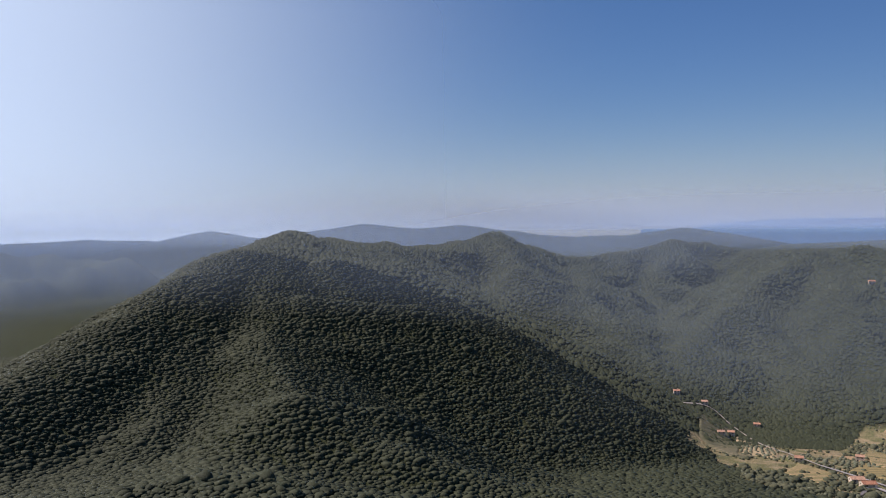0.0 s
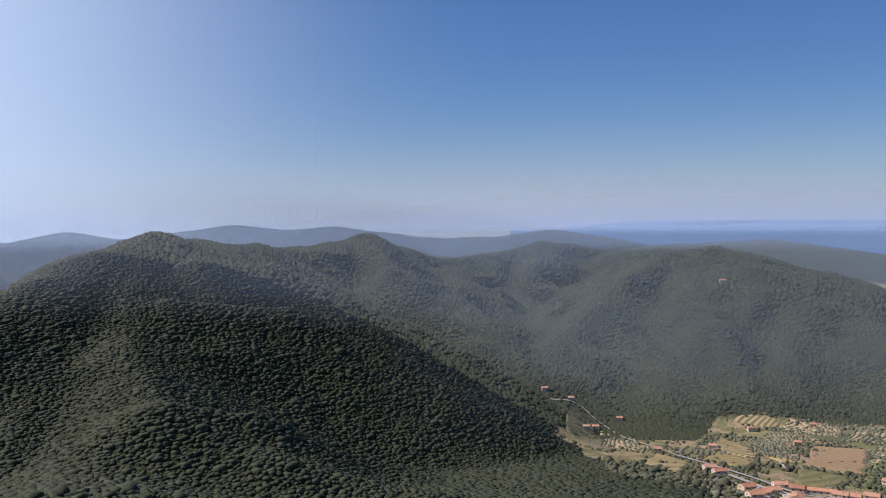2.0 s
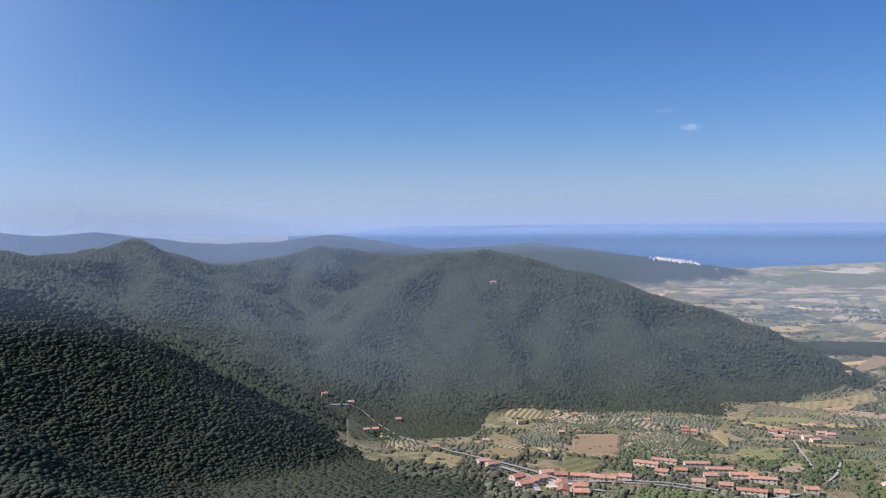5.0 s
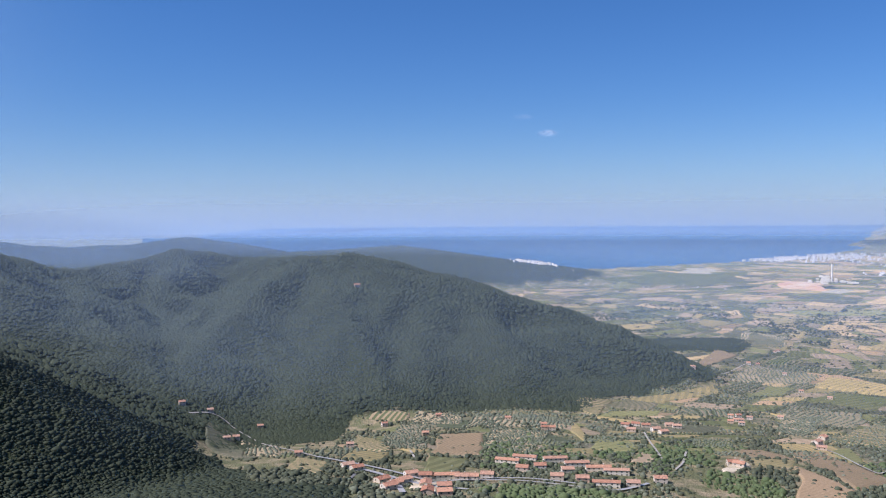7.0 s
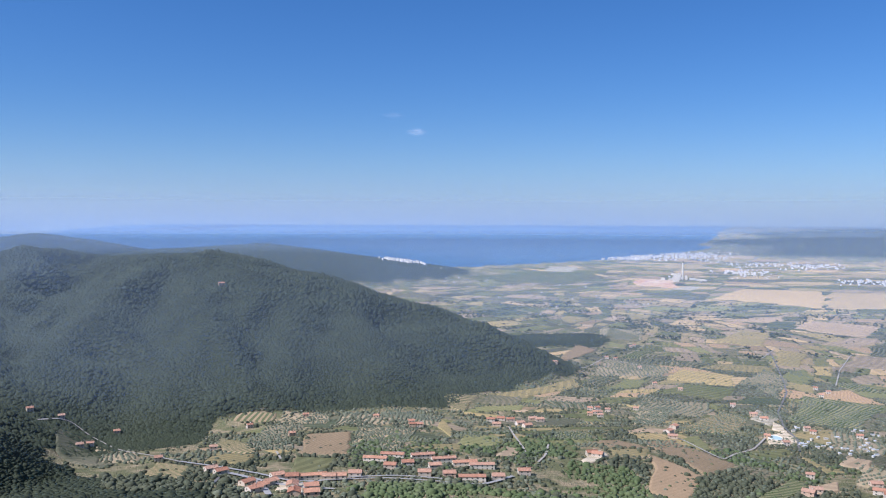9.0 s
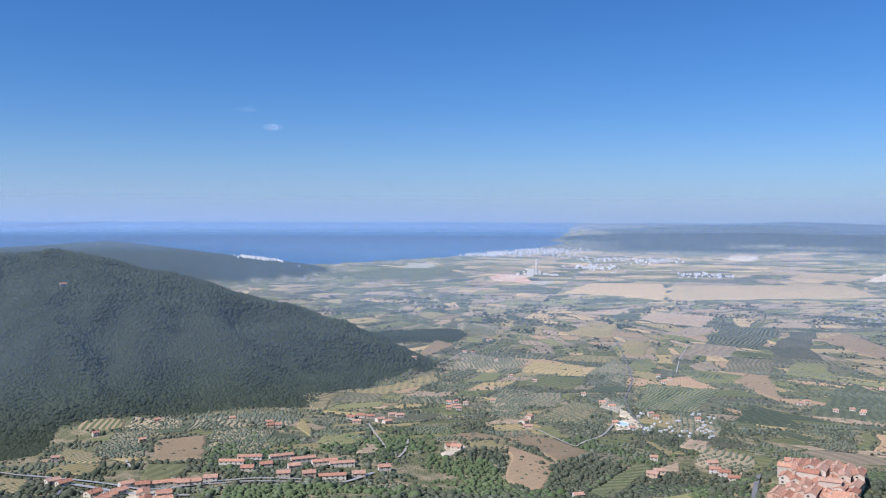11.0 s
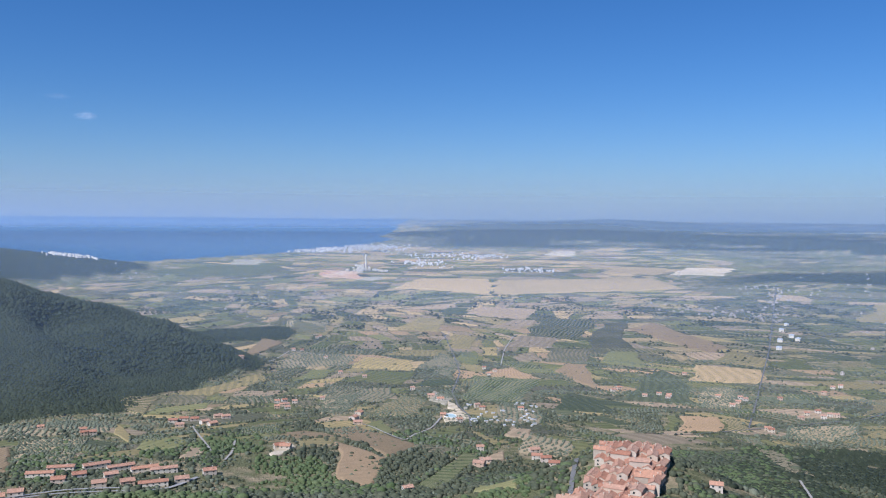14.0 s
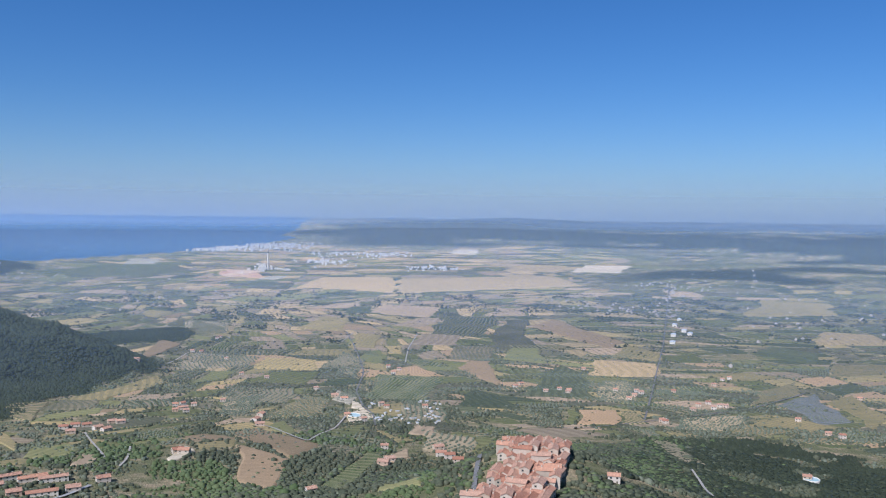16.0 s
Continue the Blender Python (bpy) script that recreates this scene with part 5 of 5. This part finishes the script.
# ---- towns on the plain ----
def town(label, n, blobs, low, high, seed, wall=M_TOWN):
    """Many blocks of a far town in one mesh: boxes with a set-back roof floor, round centres of (azimuth, distance, spread across, spread along)."""
    r2 = np.random.default_rng(seed)
    bm_v, bm_f = [], []
    cube = np.array([(-1, -1, 0), (1, -1, 0), (1, 1, 0), (-1, 1, 0), (-1, -1, 1), (1, -1, 1), (1, 1, 1), (-1, 1, 1)], float)
    fs = np.array([(4, 5, 6, 7), (0, 1, 5, 4), (1, 2, 6, 5), (2, 3, 7, 6), (3, 0, 4, 7)])
    for i in range(n):
        az, r, sa_, sr_ = blobs[r2.integers(len(blobs))]
        az, r = az + r2.normal() * sa_, r + r2.normal() * sr_
        if r > np.interp(az, COAST_AZ, COAST_R) - 80:
            continue
        x, y = spot(az, r)
        z = float(height(np.array([x]), np.array([y]))[0][0])
        a = radians(r2.choice((-20, 70)) + r2.normal() * 6)
        w, d, h = r2.uniform(7, 8 + high * 0.7), r2.uniform(6, 7 + high * 0.4), r2.uniform(low, high)
        for sc, z0, z1 in ((1.0, -2.0, h), (0.6, h, h + 2.5)):
            p = cube * np.array((w / 2 * sc, d / 2 * sc, z1 - z0)) + np.array((0, 0, z + z0))
            px, py = x + p[:, 0] * math.cos(a) - p[:, 1] * math.sin(a), y + p[:, 0] * math.sin(a) + p[:, 1] * math.cos(a)
            bm_f.append(fs + 8 * len(bm_v))
            bm_v.append(np.stack(bend(px, py, p[:, 2])[:3], -1))
    tagged(new("town", mesh_from("town", np.concatenate(bm_v), np.concatenate(bm_f), wall)), label, "town", kind="stuff")


town("distant white seaside town along the coast", 520, ((-19.4, 9700, 1.0, 500), (-17.6, 9000, 0.8, 250), (-16.0, 8600, 0.7, 120), (-21.5, 9600, 1.0, 500)), 6, 25, 1)
town("distant white suburbs beyond the plain", 260, ((-25.2, 7900, 1.4, 300), (-28.2, 7800, 0.8, 250), (-24, 6600, 0.9, 250)), 5, 14, 2)
town("pale warehouses in the middle of the plain", 60, ((-31.2, 5900, 0.8, 130),), 6, 12, 3)
town("pale village along the straight road", 45, ((-45.8, 4850, 0.8, 130), (-48, 4800, 0.9, 120), (-47, 4300, 0.3, 250)), 4, 7, 4, M_SUBURB)
town("scattered houses along the plain road", 45, ((-44, 3550, 0.9, 90), (-46.5, 3500, 0.6, 120), (-41, 3700, 1.0, 150)), 4, 7, 5, M_SUBURB)
town("white marina village on the shore below the headland", 110, ((-1.2, 6150, 0.5, 70), (-2.3, 6250, 0.4, 90)), 6, 16, 6)
town("scattered buildings over the far fields", 90, ((-8, 5200, 3, 500), (-14, 4300, 3, 500), (-36, 6800, 5, 700), (-52, 5400, 4, 700), (-55, 3600, 3, 500)), 4, 7, 7, M_SUBURB)


# ---- the works with its tall chimney ----
def works():
    x, y = spot(-20.2, 5750)
    z = float(height(np.array([x]), np.array([y]))[0][0])
    bx_, by_, bz_, s = (float(v) for v in bend(np.float64(x), np.float64(y), np.float64(z)))
    ob = new("chemical_works")
    bm = bmesh.new()
    r2 = random.Random(4)
    bmesh.ops.create_cone(bm, cap_ends=True, segments=20, radius1=6.5, radius2=4.2, depth=122, matrix=Matrix.Translation((0, 0, 60)))
    stack_ = part("chimney", bm, M_WHITE, ob, "tall slender white factory chimney")
    bm = bmesh.new()
    bmesh.ops.create_cone(bm, cap_ends=True, segments=20, radius1=4.6, radius2=4.5, depth=9, matrix=Matrix.Translation((0, 0, 117)))
    part("chimney_band", bm, M_SHUT, stack_, "dark band at the top of the chimney")
    for i in range(26):
        bm = bmesh.new()
        u, v = r2.gauss(0, 75), r2.gauss(0, 60)
        w, d, h = r2.uniform(10, 38), r2.uniform(10, 24), r2.uniform(8, 30) * (1.2 if abs(u) < 60 else 0.6)
        box(bm, u - w / 2, v - d / 2, -3, u + w / 2, v + d / 2, h)
        box(bm, u - w / 3, v - d / 4, h, u + w / 5, v + d / 4, h + 2.5)
        part("hall", bm, M_WHITE, ob)
    ob.matrix_basis = pose(bx_, by_, bz_, 0, 0, -15) @ Matrix.Diagonal((s, s, s, 1))
    tagged(ob, "white chemical works with a tall chimney on the plain", "factory")


works()


# ---- a wisp of cloud over the sea ----
def wisp(az, el, r, wide, tall, thick):
    """A small thin cloud: a flock of soft flat puffs, far off."""
    m = bpy.data.materials.new("cloud_vapour")
    m.use_nodes = True
    nt = m.node_tree
    nt.nodes.remove(nt.nodes["Principled BSDF"])
    clear, white, mix = nt.nodes.new("ShaderNodeBsdfTransparent"), nt.nodes.new("ShaderNodeBsdfTranslucent"), nt.nodes.new("ShaderNodeMixShader")
    white.inputs["Color"].default_value = (0.95, 0.96, 1.0, 1)
    att = nt.nodes.new("ShaderNodeAttribute")
    att.attribute_name = "veil"
    nt.links.new(att.outputs["Fac"], mix.inputs["Fac"])
    nt.links.new(clear.outputs[0], mix.inputs[1])
    nt.links.new(white.outputs[0], mix.inputs[2])
    nt.links.new(mix.outputs[0], nt.nodes["Material Output"].inputs["Surface"])
    x, y = spot(az, r)
    z = EYE.z + r * math.tan(radians(el))
    n = 40
    u, v = np.meshgrid(np.linspace(-1, 1, n), np.linspace(-1, 1, n), indexing="ij")
    d = u * u + v * v
    puff = value_noise(u * 100, v * 260, 34, 41) * 0.6 + value_noise(u * 100, v * 260, 12, 42) * 0.4
    dens = np.clip(1 - d, 0, 1) ** 1.3 * np.clip(puff * 1.6 - 0.25, 0, 1) * thick
    ca, sa_ = math.cos(radians(az)), math.sin(radians(az))
    px = x + u * wide * ca - v * tall * 1.2 * -sa_
    py = y + u * wide * sa_ - v * tall * 1.2 * ca
    pz = z + v * tall + np.sqrt(np.clip(1 - d, 0, 1)) * tall * 0.5 * (puff - 0.3)
    k = np.arange(n * n).reshape(n, n)
    f = np.stack([k[:-1, :-1], k[1:, :-1], k[1:, 1:], k[:-1, 1:]], -1).reshape(-1, 4)
    me = smooth(mesh_from("cloud", np.stack([px, py, pz], -1).reshape(-1, 3), f, m))
    a = me.attributes.new("veil", "FLOAT", "POINT")
    a.data.foreach_set("value", dens.ravel().astype(np.float32))
    tagged(new("cloud", me), "small thin white wisp of cloud over the sea", "cloud", kind="structure")


wisp(-2.6, 5.85, 4600, 62, 20, 0.36)
wisp(-1.0, 6.95, 4600, 70, 14, 0.10)


# ---- a turquoise pool in the pale yard ----
def pool(az, r, w, d, label):
    x, y = spot(az, r)
    z = float(height(np.array([x + w, x - w, x, x]), np.array([y, y, y + d, y - d]))[0].max()) + 2.2
    m, nt, bsdf = material("pool_water", 0.35, 0.4)
    nt.links.new(ramp(nt, noise_node(nt, place(nt), 0.1, 3), (0.35, (0.34, 0.46, 0.44)), (0.65, (0.46, 0.55, 0.52))), bsdf.inputs["Base Color"])
    ob = new("pool")
    bm = bmesh.new()
    rim = [bm.verts.new((math.cos(a) * w * k, math.sin(a) * d * k, h)) for k, h in ((1.15, -3.0), (1.12, 0.3), (1.0, 0.3), (0.98, -0.4)) for a in np.linspace(0, 2 * math.pi, 29)[:-1]]
    for i in range(3):
        for j in range(28):
            bm.faces.new((rim[i * 28 + j], rim[i * 28 + (j + 1) % 28], rim[(i + 1) * 28 + (j + 1) % 28], rim[(i + 1) * 28 + j]))
    part("kerb", bm, M_WHITE, ob)
    bm = bmesh.new()
    bm.faces.new([bm.verts.new((math.cos(a) * w, math.sin(a) * d, -0.1)) for a in np.linspace(0, 2 * math.pi, 29)[:-1]])
    part("pool_surface", bm, m, ob, "turquoise water")
    ob.matrix_basis = pose(x, y, z, 0, 0, az + 10)
    return tagged(ob, label, "pool")


pool(-26.0, 1339, 9, 14, "turquoise pond with a pale kerb beside a yard")
pool(-55.8, 1029, 8, 9, "blue swimming pool among trees")
